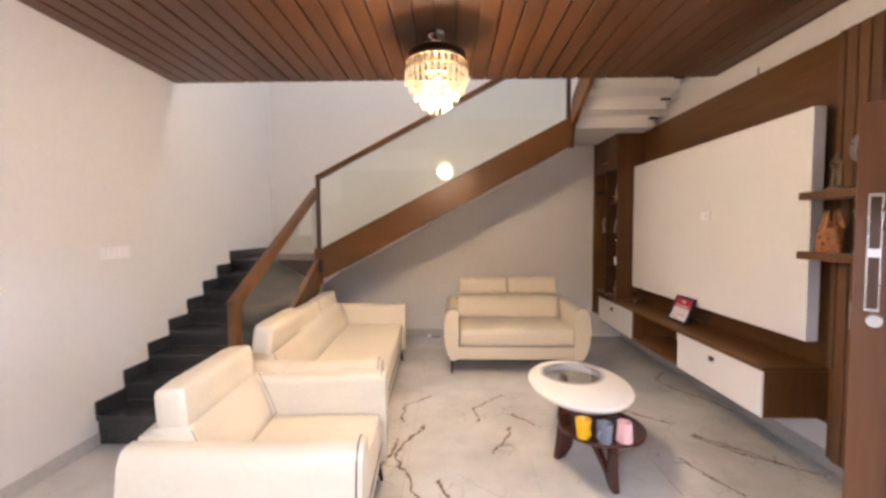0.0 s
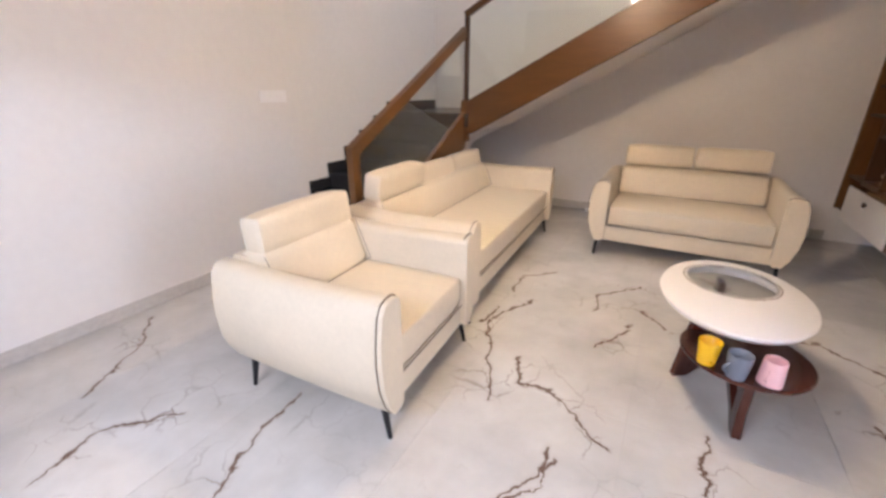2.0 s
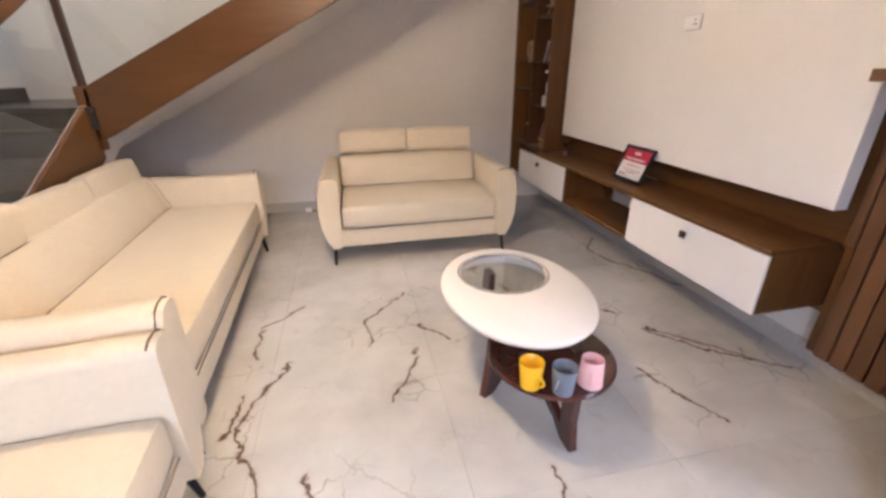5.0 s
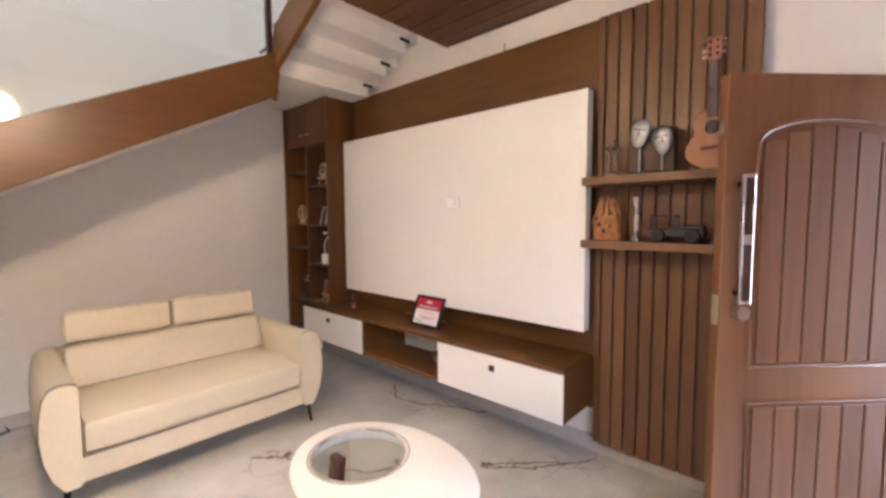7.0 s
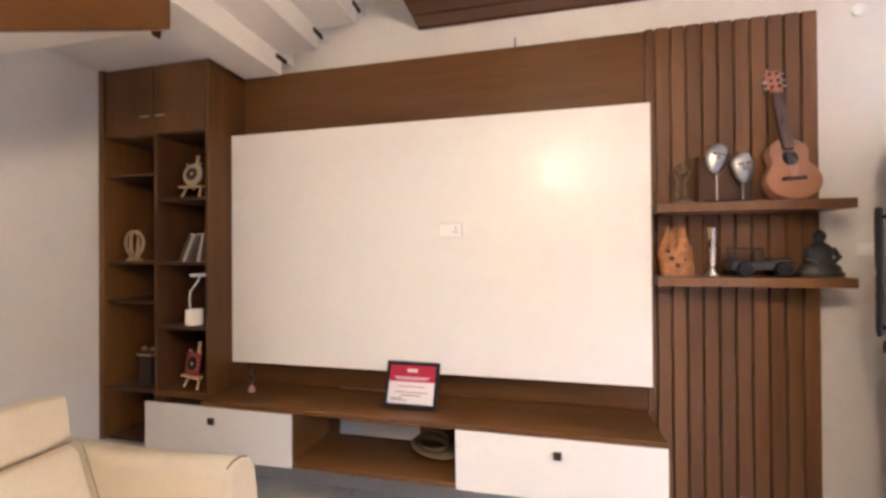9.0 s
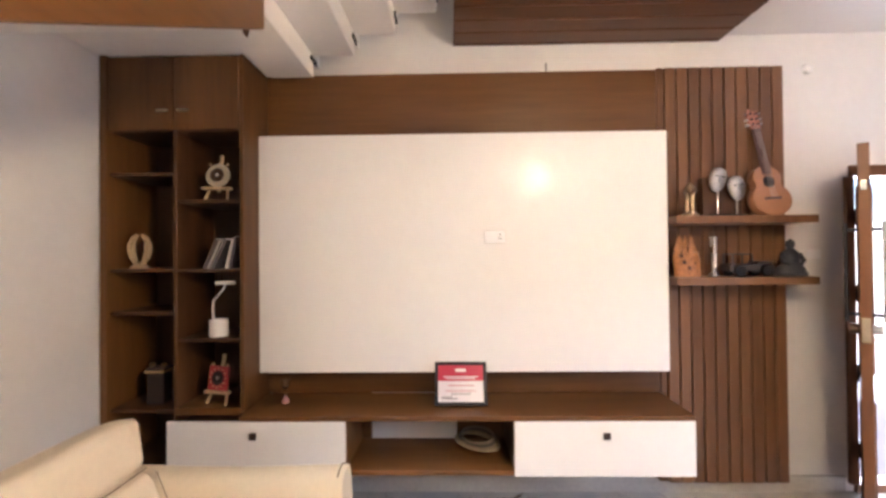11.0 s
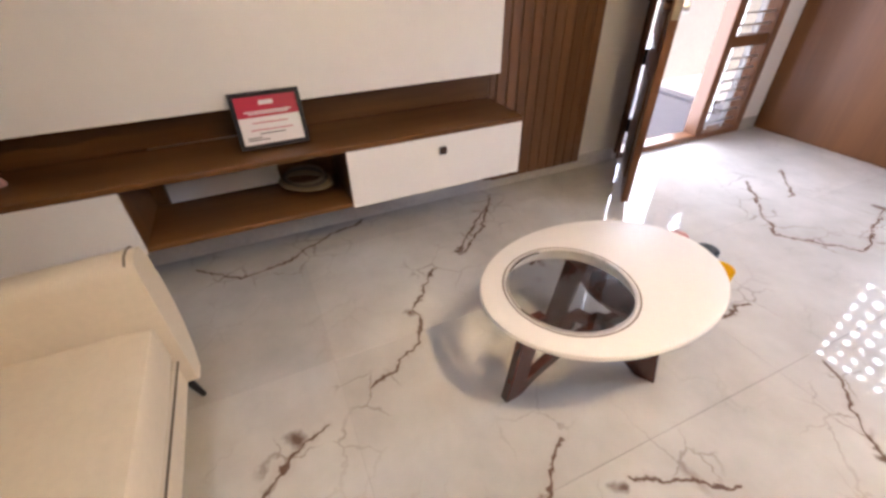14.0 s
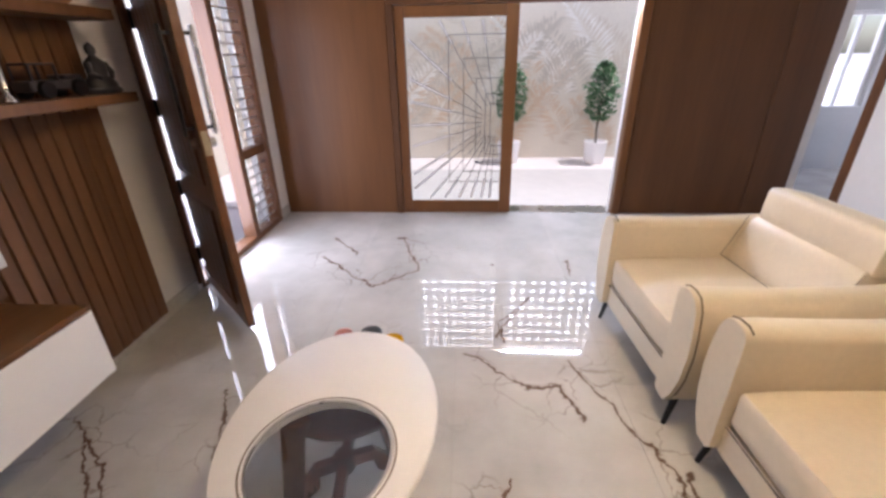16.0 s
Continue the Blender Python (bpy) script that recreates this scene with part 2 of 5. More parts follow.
DARK_INNER = wood("dark_inner_walnut", (0.040, 0.016, 0.006), (0.085, 0.038, 0.014), (1, 1, 0.1), 0.5)
CEIL_WOOD = wood("ceiling_plank_wood", (0.080, 0.030, 0.010), (0.130, 0.050, 0.017), (1, 0.06, 1), 0.4)
STAIR_WOOD = wood("stair_wood", (0.092, 0.039, 0.011), (0.162, 0.072, 0.022), (0.12, 0.12, 1), 0.35)
DOOR_WOOD = wood("teak_door_wood", (0.105, 0.042, 0.016), (0.19, 0.082, 0.034), (1, 1, 0.08), 0.38, coat=0.1)
PANEL_WOOD = wood("brown_wall_panel", (0.115, 0.044, 0.012), (0.185, 0.076, 0.022), (1, 1, 0.08), 0.42, coat=0.05)
PANEL_DARK = wood("dark_brown_wall_panel", (0.084, 0.034, 0.011), (0.138, 0.057, 0.019), (1, 1, 0.08), 0.48)
MAHOGANY = wood("mahogany_table_wood", (0.035, 0.009, 0.006), (0.085, 0.024, 0.014), (1, 1, 0.2), 0.25, coat=0.4)
GRANITE = mat("black_granite", (0.042, 0.040, 0.038), 0.22, var=0.4, scale=40)
LEATHER = mat("cream_leatherette", (0.685, 0.595, 0.45), 0.40, var=0.05, scale=5, bump=0.25, bump_scale=260)
SEAM = mat("dark_piping_and_crease_shade", (0.17, 0.125, 0.08), 0.5)
BLACK = mat("black_metal", (0.02, 0.02, 0.022), 0.4, metal=0.6)
STEEL = mat("brushed_steel", (0.62, 0.60, 0.57), 0.28, metal=1.0)
SILVER = mat("aged_silver", (0.40, 0.40, 0.40), 0.36, metal=1.0, var=0.25, scale=30)
BRASS = mat("brass", (0.70, 0.52, 0.26), 0.3, metal=1.0)
PLATE = mat("dull_brass_plate", (0.46, 0.40, 0.29), 0.45, metal=0.8, var=0.2, scale=30)
BRONZE = mat("dark_bronze", (0.09, 0.055, 0.04), 0.35, metal=0.8)
GLOSS_WHITE = mat("glossy_white_board", (0.81, 0.79, 0.77), 0.2, var=0.02, scale=2, spec=0.13)
DRAWER_WHITE = mat("white_drawer_laminate", (0.82, 0.80, 0.78), 0.3, var=0.02)
TABLE_WHITE = mat("white_lacquer", (0.82, 0.79, 0.76), 0.45, var=0.02, bump=0.05)
PLASTIC = mat("white_plastic", (0.87, 0.86, 0.86), 0.35, var=0.02)
GLASS = glass("stair_glass", (0.94, 0.985, 0.96))
CLEAR = glass("window_glass", (0.97, 0.99, 0.98))
SMOKED = glass("smoked_table_glass", (0.80, 0.83, 0.83))
YARD = mat("pale_paving", (0.58, 0.53, 0.50), 0.7, var=0.08, scale=8, bump=0.3)
YARD_WALL = mat("mural_wall", (0.70, 0.64, 0.54), 0.8, var=0.06, scale=3, bump=0.2)
# drops glow by themselves in place of lamp light; top tier set dimmer
CRYSTAL = glow("crystal_own_glow", (1.0, 0.76, 0.40), 0.55)
CRYSTAL_DIM = glow("crystal_own_glow_dim", (1.0, 0.66, 0.30), 0.16)
BULB = glow("bulb", (1.0, 0.72, 0.38), 25.0)


# ---- mesh helpers ----
def box(lo, hi, bevel=0.0, seg=2, bm=None):
    bm = bm or bmesh.new()
    r = bmesh.ops.create_cube(bm, size=1.0)
    c = [(a + b) / 2 for a, b in zip(lo, hi)]
    d = [max(b - a, 1e-4) for a, b in zip(lo, hi)]
    for v in r["verts"]:
        v.co = Vector((c[k] + v.co[k] * d[k] for k in range(3)))
    if bevel:
        es = list({e for v in r["verts"] for e in v.link_edges})
        bmesh.ops.bevel(bm, geom=es, offset=min(bevel, min(d) * 0.48), segments=seg, profile=0.5, affect="EDGES")
    return bm


def prism(pts, axis, a, b, bevel=0.0, seg=2, bm=None):
    """A polygon drawn in the plane across the axis, pushed from a to b."""
    bm = bm or bmesh.new()
    def at(p, w):
        return {"x": (w, p[0], p[1]), "y": (p[0], w, p[1]), "z": (p[0], p[1], w)}[axis]
    va, vb = [bm.verts.new(at(p, a)) for p in pts], [bm.verts.new(at(p, b)) for p in pts]
    fs = [bm.faces.new(va), bm.faces.new(vb[::-1])]
    for k in range(len(pts)):
        j = (k + 1) % len(pts)
        fs.append(bm.faces.new((va[j], va[k], vb[k], vb[j])))
    bmesh.ops.recalc_face_normals(bm, faces=fs)
    if bevel:
        bmesh.ops.bevel(bm, geom=list({e for f in fs for e in f.edges}), offset=bevel, segments=seg, profile=0.5, affect="EDGES")
    return bm


def lathe(profile, seg=24, at=(0, 0, 0), sx=1.0, sy=1.0, bm=None):
    """(radius, height) pairs turned round the z axis."""
    bm = bm or bmesh.new()
    rings = []
    for r, z in profile:
        if r < 1e-5:
            rings.append([bm.verts.new((at[0], at[1], at[2] + z))])
        else:
            rings.append([bm.verts.new((at[0] + sx * r * math.cos(2 * math.pi * k / seg), at[1] + sy * r * math.sin(2 * math.pi * k / seg), at[2] + z)) for k in range(seg)])
    for a, b in zip(rings, rings[1:]):
        for k in range(seg):
            j = (k + 1) % seg
            q = [a[k % len(a)], a[j % len(a)], b[j % len(b)], b[k % len(b)]]
            q = list(dict.fromkeys(q))
            if len(q) > 2:
                bm.faces.new(q)
    for ring in (rings[0], rings[-1]):
        if len(ring) > 2:
            bm.faces.new(ring)
    bmesh.ops.recalc_face_normals(bm, faces=bm.faces)
    return bm


def tube(path, r, seg=8, bm=None, taper=1.0):
    """A round bar along a path of points."""
    bm = bm or bmesh.new()
    path = [Vector(p) for p in path]
    rings = []
    for k, p in enumerate(path):
        d = (path[min(k + 1, len(path) - 1)] - path[max(k - 1, 0)]).normalized()
        u = d.cross(Vector((0, 0, 1)) if abs(d.z) < 0.9 else Vector((1, 0, 0))).normalized()
        w = d.cross(u)
        rr = r * (1 + (taper - 1) * k / max(len(path) - 1, 1))
        rings.append([bm.verts.new(p + rr * (u * math.cos(2 * math.pi * s / seg) + w * math.sin(2 * math.pi * s / seg))) for s in range(seg)])
    for a, b in zip(rings, rings[1:]):
        for s in range(seg):
            j = (s + 1) % seg
            bm.faces.new((a[s], a[j], b[j], b[s]))
    bm.faces.new(rings[0]), bm.faces.new(rings[-1])
    bmesh.ops.recalc_face_normals(bm, faces=bm.faces)
    return bm


def bar(p, q, w, h, bm=None):
    """A squared bar from p to q, w across and h high."""
    bm = bm or bmesh.new()
    p, q = Vector(p), Vector(q)
    d = (q - p).normalized()
    u = d.cross(Vector((0, 0, 1)) if abs(d.z) < 0.95 else Vector((0, 1, 0))).normalized()
    v = u.cross(d)
    c = [[bm.verts.new(e + u * a * w / 2 + v * b * h / 2) for a, b in ((-1, -1), (1, -1), (1, 1), (-1, 1))] for e in (p, q)]
    bm.faces.new(c[0]), bm.faces.new(c[1][::-1])
    for k in range(4):
        j = (k + 1) % 4
        bm.faces.new((c[0][k], c[0][j], c[1][j], c[1][k]))
    bmesh.ops.recalc_face_normals(bm, faces=bm.faces)
    return bm


def part(name, bm, material, parent=None, label="", smooth=False, kind="", at=None):
    """Links a bmesh as one mesh object, under a thing or a part where one is given."""
    me = bpy.data.meshes.new(name)
    bm.to_mesh(me), bm.free()
    me.materials.append(material)
    if smooth:
        me.polygons.foreach_set("use_smooth", [True] * len(me.polygons))
        me.set_sharp_from_angle(angle=radians(42))
    ob = new(name, me)
    if parent:
        ob.parent = parent
    if at:
        ob.matrix_basis = at
    return tagged(ob, label=label, kind=kind)


def thing(name, label, category, at=None, group="", kind=""):
    ob = new(name)
    ob.empty_display_size = 0.1
    if at:
        ob.matrix_basis = at
    return tagged(ob, label, category, group, kind)


def structure(name, bm, material, label="", smooth=False):
    return tagged(part(name, bm, material, smooth=smooth), label, "", "", "structure")

# ---- the setting ----
XL, XR, YF, YB, ZC = -2.05, 2.85, 0.70, 6.85, 2.86   # inner faces of the walls, underside of the ceiling
structure("ground", box((-300, -300, -0.30), (300, 300, -0.06)), YARD, "pale paved ground round the house")

# floor: a bed of grout; the tiles are laid on it at the end of the file
structure("floor", box((XL - 2.6, -1.2, -0.12), (3.05, YB + 0.2, -0.0105)), GROUT, "grout bed under glossy marble tiles")

# tv wall with the main doorway and its sidelight
structure("wall_tv", box((XR, 2.36, 0), (3.05, YB + 0.2, 5.6)), WALL, "plain white painted wall")
structure("wall_tv_over_door", box((XR, 0.94, 2.06), (3.05, 2.36, 5.6)), WALL, "white painted wall over the main door")
structure("wall_tv_corner", box((XR, 0.30, 0), (3.05, 0.94, 5.6)), WALL, "white painted wall corner beside the sidelight")
structure("wall_back", box((XL - 0.2, YB, 0), (XR, YB + 0.2, 5.6)), WALL, "cream painted back wall behind the stairs")
structure("wall_left", box((XL - 0.15, 1.55, 0), (XL, YB, 5.6)), WALL, "plain white painted wall")
structure("wall_left_over_opening", box((XL - 0.15, 0.45, 2.1), (XL, 1.55, 5.6)), WALL, "white wall over the side opening")
structure("wall_front_over_door", box((-2.33, 0.45, 1.97), (XR, YF, 5.6)), WALL, "wall over the sliding door")
structure("wall_front_left", box((1.62, 0.45, 0), (XR, YF, 1.97)), WALL, "wall beside the sliding door")
structure("wall_front_right", box((-2.33, 0.45, 0), (-0.62, YF, 1.97)), WALL, "wall beside the sliding door")

# ceilings: plain white over the front, boarded wood in the middle, open well over the stairs
structure("ceiling", box((XL - 0.15, 0.45, ZC + 0.05), (3.05, 4.85, ZC + 0.25)), WALL, "plain white painted ceiling")
bm = box((XL, 3.17, ZC + 0.02), (2.83, 4.86, ZC + 0.048))
x = XL + 0.002
while x < 2.82:
    box((x, 3.17, ZC), (min(x + 0.122, 2.83), 4.86, ZC + 0.021), 0.004, 1, bm)
    x += 0.135
structure("ceiling_boards", bm, CEIL_WOOD, "brown wooden boarded ceiling with dark grooves")
# unseen roof over the stairwell, its opening added for the fill lamp
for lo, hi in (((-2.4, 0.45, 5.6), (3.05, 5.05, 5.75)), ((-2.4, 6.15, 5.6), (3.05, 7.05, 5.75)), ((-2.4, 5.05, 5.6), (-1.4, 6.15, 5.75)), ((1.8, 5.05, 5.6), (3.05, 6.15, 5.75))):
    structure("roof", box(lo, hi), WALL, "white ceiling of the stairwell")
# unseen panel added to keep sun patches out of the stairwell
sl = structure("roof_opening_panel", box((-1.4, 5.05, 5.64), (1.8, 6.15, 5.66)), PLASTIC, "unseen white panel closing the added roof opening over the stairs")
structure("wall_upper", box((XL, 4.70, ZC + 0.25), (1.78, 4.86, 3.4)), WALL, "white parapet of the upper floor")

# side room behind the opening in the left wall
structure("side_room_wall_front", box((-3.66, -1.35, 0), (-2.33, -1.18, 2.8)), GREY_WALL, "grey painted wall of the side room")
structure("side_room_wall_under_window", box((-4.30, -1.35, 0), (-3.66, -1.18, 0.82)), GREY_WALL, "grey painted wall under the window")
structure("side_room_wall_over_window", box((-4.30, -1.35, 1.95), (-3.66, -1.18, 2.8)), GREY_WALL, "grey painted wall over the window")
structure("side_room_wall_corner", box((-4.80, -1.35, 0), (-4.30, -1.18, 2.8)), GREY_WALL, "grey painted wall of the side room")
# west side is unseen; its gap is added to brighten this room
structure("side_room_wall_west", box((-4.95, -1.35, 0), (-4.80, 2.6, 0.4)), GREY_WALL, "grey painted wall of the side room")
structure("side_room_wall_west_upper", box((-4.95, -1.35, 2.4), (-4.80, 2.6, 2.8)), GREY_WALL, "grey painted wall of the side room")
structure("side_room_wall_west_pier", box((-4.95, 1.9, 0.4), (-4.80, 2.6, 2.4)), GREY_WALL, "grey painted wall of the side room")
structure("side_room_wall_north", box((-4.95, 2.6, 0), (-2.33, 2.75, 2.8)), GREY_WALL, "grey painted wall of the side room")
structure("side_room_wall_east", box((-2.33, -1.35, 0), (-2.20, 0.449, 2.8)), GREY_WALL, "wall between side room and yard")
structure("side_room_ceiling", box((-4.95, -1.35, 2.8), (-2.33, 2.75, 2.95)), WALL, "white ceiling of the side room")
w = tagged(part("window_1", box((-4.30, -1.33, 0.82), (-3.66, -1.20, 0.84)), PLASTIC), "white framed window of the side room", "window", "", "structure")
for lo, hi in (((-4.30, -1.30, 0.84), (-4.25, -1.24, 1.95)), ((-3.71, -1.30, 0.84), (-3.66, -1.24, 1.95)), ((-4.25, -1.30, 1.90), (-3.71, -1.24, 1.95)), ((-4.0, -1.30, 0.84), (-3.96, -1.24, 1.90))):
    part("window_frame", box(lo, hi, 0.004, 1), PLASTIC, w)
pane = part("pane", box((-4.25, -1.275, 0.84), (-3.71, -1.269, 1.90)), CLEAR, w)
pane.visible_shadow = False
# wooden jamb of the side opening
j = tagged(part("trim_side_opening", box((XL - 0.17, 1.47, 0), (XL + 0.012, 1.552, 2.1), 0.005, 1), DOOR_WOOD), "brown wooden jamb of the side opening", "trim", "", "structure")
part("jamb_head", box((XL - 0.17, 0.70, 2.05), (XL + 0.012, 1.47, 2.1), 0.005, 1), DOOR_WOOD, j)

# skirting
def skirting(lo, hi):
    structure("baseboard", box(lo, hi, 0.003, 1), SKIRT, "grey marble skirting strip")


skirting((XL, 1.56, 0.0), (XL + 0.014, 3.98, 0.085))
skirting((-0.98, YB - 0.014, 0.0), (2.44, YB, 0.10))
skirting((XR - 0.014, 2.42, 0.0), (XR, YB - 0.02, 0.105))
skirting((XR - 0.014, 0.73, 0.0), (XR, 0.93, 0.10))

# brown panelling of the front wall, each board a piece
pw = tagged(part("wall_front_panelling", box((1.62, YF, 0.0), (XR - 0.002, YF + 0.004, 1.97)), PANEL_WOOD), "brown wood-veneer wall panelling round the sliding door", "panelling", "", "structure")
for x0, x1, m in ((1.66, XR - 0.004, PANEL_WOOD), (-1.86, -0.66, PANEL_DARK), (-2.24, -1.868, PANEL_DARK)):
    part("panel", box((x0, YF + 0.004, 0.0), (x1, YF + 0.022, 2.84), 0.003, 1), m, pw)
part("panel", box((-0.655, YF + 0.004, 1.99), (1.655, YF + 0.022, 2.84), 0.003, 1), PANEL_DARK, pw)

# sliding glass door: frame, one leaf standing over the left half, the other slid away
sd = tagged(part("door_2", box((-0.65, YF - 0.05, 1.93), (1.65, YF + 0.045, 1.99), 0.005, 1), PANEL_DARK), "brown framed sliding glass door, half open to the yard", "sliding door", "", "structure")
part("jamb", box((-0.65, YF - 0.05, 0), (-0.57, YF + 0.045, 1.93), 0.005, 1), PANEL_WOOD, sd)
part("jamb", box((1.59, YF - 0.05, 0), (1.655, YF + 0.045, 1.93), 0.005, 1), PANEL_DARK, sd)
part("sill", box((-0.57, YF - 0.20, -0.010), (1.59, YF + 0.01, 0.006), 0.003, 1), STEEL, sd, "grey metal door track")
part("stile", box((1.50, YF - 0.02, 0.008), (1.588, YF + 0.03, 1.925), 0.006, 2), PANEL_WOOD, sd)
part("stile", box((0.475, YF - 0.02, 0.008), (0.590, YF + 0.03, 1.925), 0.006, 2), PANEL_WOOD, sd)
part("rail", box((0.590, YF - 0.018, 0.008), (1.50, YF + 0.028, 0.135), 0.006, 2), PANEL_WOOD, sd)
part("rail", box((0.590, YF - 0.018, 1.83), (1.50, YF + 0.028, 1.925), 0.006, 2), PANEL_WOOD, sd)
gl = part("pane", box((0.590, YF + 0.000, 0.135), (1.50, YF + 0.008, 1.83)), CLEAR, sd, "clear glass with a line drawing of nested frames")
gl.visible_shadow = False
# the line drawing on the glass: nested frames drawn into a vanishing point, with rays
LINE = mat("dark_glass_line", (0.06, 0.05, 0.05), 0.5)
PALE = mat("white_glass_line", (0.85, 0.82, 0.80), 0.5)
GX0, GX1, GZ0, GZ1, cx, cz = 0.592, 1.498, 0.137, 1.828, 0.650, 0.93
yy = YF + 0.012


def glass_line(p, q, wdt, material):
    dx, dz = q[0] - p[0], q[1] - p[1]
    n = math.hypot(dx, dz) or 1
    ux, uz = -dz / n * wdt / 2, dx / n * wdt / 2
    part("etched_line", prism([(p[0] - ux, p[1] - uz), (q[0] - ux, q[1] - uz), (q[0] + ux, q[1] + uz), (p[0] + ux, p[1] + uz)], "y", yy - 0.002, yy), material, sd)


for x1, z0, z1 in ((1.105, 0.335, 1.69), (0.965, 0.445, 1.495), (0.845, 0.535, 1.325), (0.755, 0.615, 1.185), (0.705, 0.70, 1.10)):
    glass_line((x1, z0), (x1, z1), 0.006, LINE)
    glass_line((GX0, z0), (x1, z0), 0.006, LINE)
    glass_line((GX0, z1), (x1, z1), 0.006, LINE)
rays = [(GX1, z, 0.50) for z in (1.68, 1.34, 1.13, 0.90, 0.69, 0.40, 0.24)]
rays += [(x, GZ0, 0.30) for x in (1.33, 1.17, 1.02, 0.89, 0.78, 0.69)] + [(x, GZ1, 0.24) for x in (1.20, 0.99, 0.80)]
for ax, az, reach in rays:
    p, m, q = [(ax + (cx - ax) * f, az + (cz - az) * f) for f in (0.03, reach, 0.84)]
    ln = math.hypot(m[0] - p[0], m[1] - p[1])
    ux, uz = -(m[1] - p[1]) / ln * 0.0095, (m[0] - p[0]) / ln * 0.0095
    glass_line(p, m, 0.014, PALE)
    for sg in (-1, 1):
        glass_line((p[0] + sg * ux, p[1] + sg * uz), (m[0] + sg * ux, m[1] + sg * uz), 0.0045, LINE)
    glass_line(m, q, 0.0055, LINE)

# main door frame with a grilled sidelight
md = tagged(part("door_1", box((XR - 0.02, 0.95, 1.99), (XR + 0.10, 2.36, 2.06), 0.006, 1), DOOR_WOOD), "reddish brown wooden frame of the main door with a grilled sidelight", "door frame", "", "structure")
for y0, y1 in ((2.335, 2.395), (1.44, 1.52), (0.945, 1.02)):
    part("jamb", box((XR - 0.02, y0, 0.05), (XR + 0.10, y1, 1.99), 0.006, 1), DOOR_WOOD, md)
part("threshold", box((XR - 0.02, 0.945, 0.0), (XR + 0.10, 2.36, 0.05), 0.006, 1), DOOR_WOOD, md)
part("mid_rail", box((XR, 1.02, 0.72), (XR + 0.08, 1.44, 0.80), 0.004, 1), DOOR_WOOD, md)
for z0, z1 in ((0.05, 0.72), (0.80, 1.99)):
    pn = part("pane", box((XR + 0.055, 1.02, z0), (XR + 0.061, 1.44, z1)), CLEAR, md)
    pn.visible_shadow = False
    z = z0 + 0.07
    while z < z1 - 0.03:
        part("grille_bar", box((XR + 0.02, 1.02, z - 0.006), (XR + 0.032, 1.44, z + 0.006)), STEEL, md)
        z += 0.085
for y in (1.13, 1.33):
    part("grille_post", box((XR + 0.034, y - 0.006, 0.05), (XR + 0.046, y + 0.006, 1.99)), STEEL, md)

# ---- the yard behind the sliding door ----
YW = -2.07
structure("yard_floor", box((-2.19, YW, -0.055), (4.5, 0.45, -0.03)), YARD, "pale sunlit paving of the yard")
mural = structure("yard_wall", box((-2.4, YW - 0.15, -0.06), (4.5, YW, 2.32)), YARD_WALL, "cream compound wall with a painted palm mural")
LEAF = [mat("mural_paint", c, 0.8, var=0.1, scale=9) for c in ((0.64, 0.56, 0.455), (0.57, 0.52, 0.435), (0.65, 0.51, 0.37), (0.80, 0.76, 0.69))]
rnd = random.Random(11)
for i in range(30):
    fx, fz = -1.5 + 0.135 * i + rnd.uniform(-0.1, 0.1), rnd.choice((0.12, 0.45, 0.95, 1.3)) + rnd.uniform(-0.1, 0.1)
    lean, ln = rnd.uniform(-0.7, 0.7), rnd.uniform(0.65, 0.95)
    bm = bmesh.new()
    for s in range(18):
        u = s / 17
        bx_, bz_ = fx + math.sin(lean + 0.5 * u * (1 if lean > 0 else -1)) * ln * u, fz + math.cos(lean) * ln * u
        for side in (-1, 1):
            a = lean + side * (1.1 - 0.55 * u) + rnd.uniform(-0.08, 0.08)
            L = 0.36 * (1 - 0.65 * abs(u - 0.35)) * rnd.uniform(0.8, 1.1)
            tx, tz = bx_ + math.sin(a) * L, bz_ + math.cos(a) * L - 0.05
            wx, wz = math.cos(a) * 0.021, -math.sin(a) * 0.021
            mx_, mz_ = (bx_ + tx) / 2, (bz_ + tz) / 2 + 0.02
            y0 = YW + 0.002 + 0.0004 * i
            v = [bm.verts.new(q) for q in ((bx_, y0, bz_), (mx_ + wx, y0, mz_ + wz), (tx, y0, tz), (mx_ - wx, y0, mz_ - wz))]
            if max(q.co.z for q in v) < 2.3 and min(q.co.z for q in v) > 0.0:
                bm.faces.new(v)
            else:
                bmesh.ops.delete(bm, geom=v, context="VERTS")
    part("painted_frond", bm, LEAF[i % 4], mural)
# pierced screen above the wall: square holes in a pale lattice
SCREEN = mat("pierced_screen_concrete", (0.36, 0.36, 0.37), 0.8, var=0.06)
bm = box((-2.6, YW - 0.12, 2.32), (4.6, YW - 0.02, 2.40))
x = -2.6
while x < 4.6:
    box((x, YW - 0.055, 2.40), (x + 0.095, YW - 0.03, 4.7), bm=bm)
    x += 0.19
z = 2.48
while z < 4.7:
    box((-2.6, YW - 0.054, z), (4.6, YW - 0.031, z + 0.095), bm=bm)
    z += 0.19
structure("yard_screen", bm, SCREEN, "grey pierced lattice screen above the yard wall")
# bright hazy sky far behind the screen
structure("backdrop", box((-45, -62, -1), (45, -61.8, 80)), glow("hazy_sky", (0.92, 0.96, 1.0), 7.0), "bright hazy white sky far beyond the yard")
structure("porch_wall", box((7.5, -8, -0.06), (7.7, 10, 2.0)), YARD_WALL, "pale compound wall before the porch")
structure("yard_wall_side", box((4.5, -2.2, -0.06), (4.65, 0.2, 2.32)), YARD_WALL, "cream side wall of the yard")

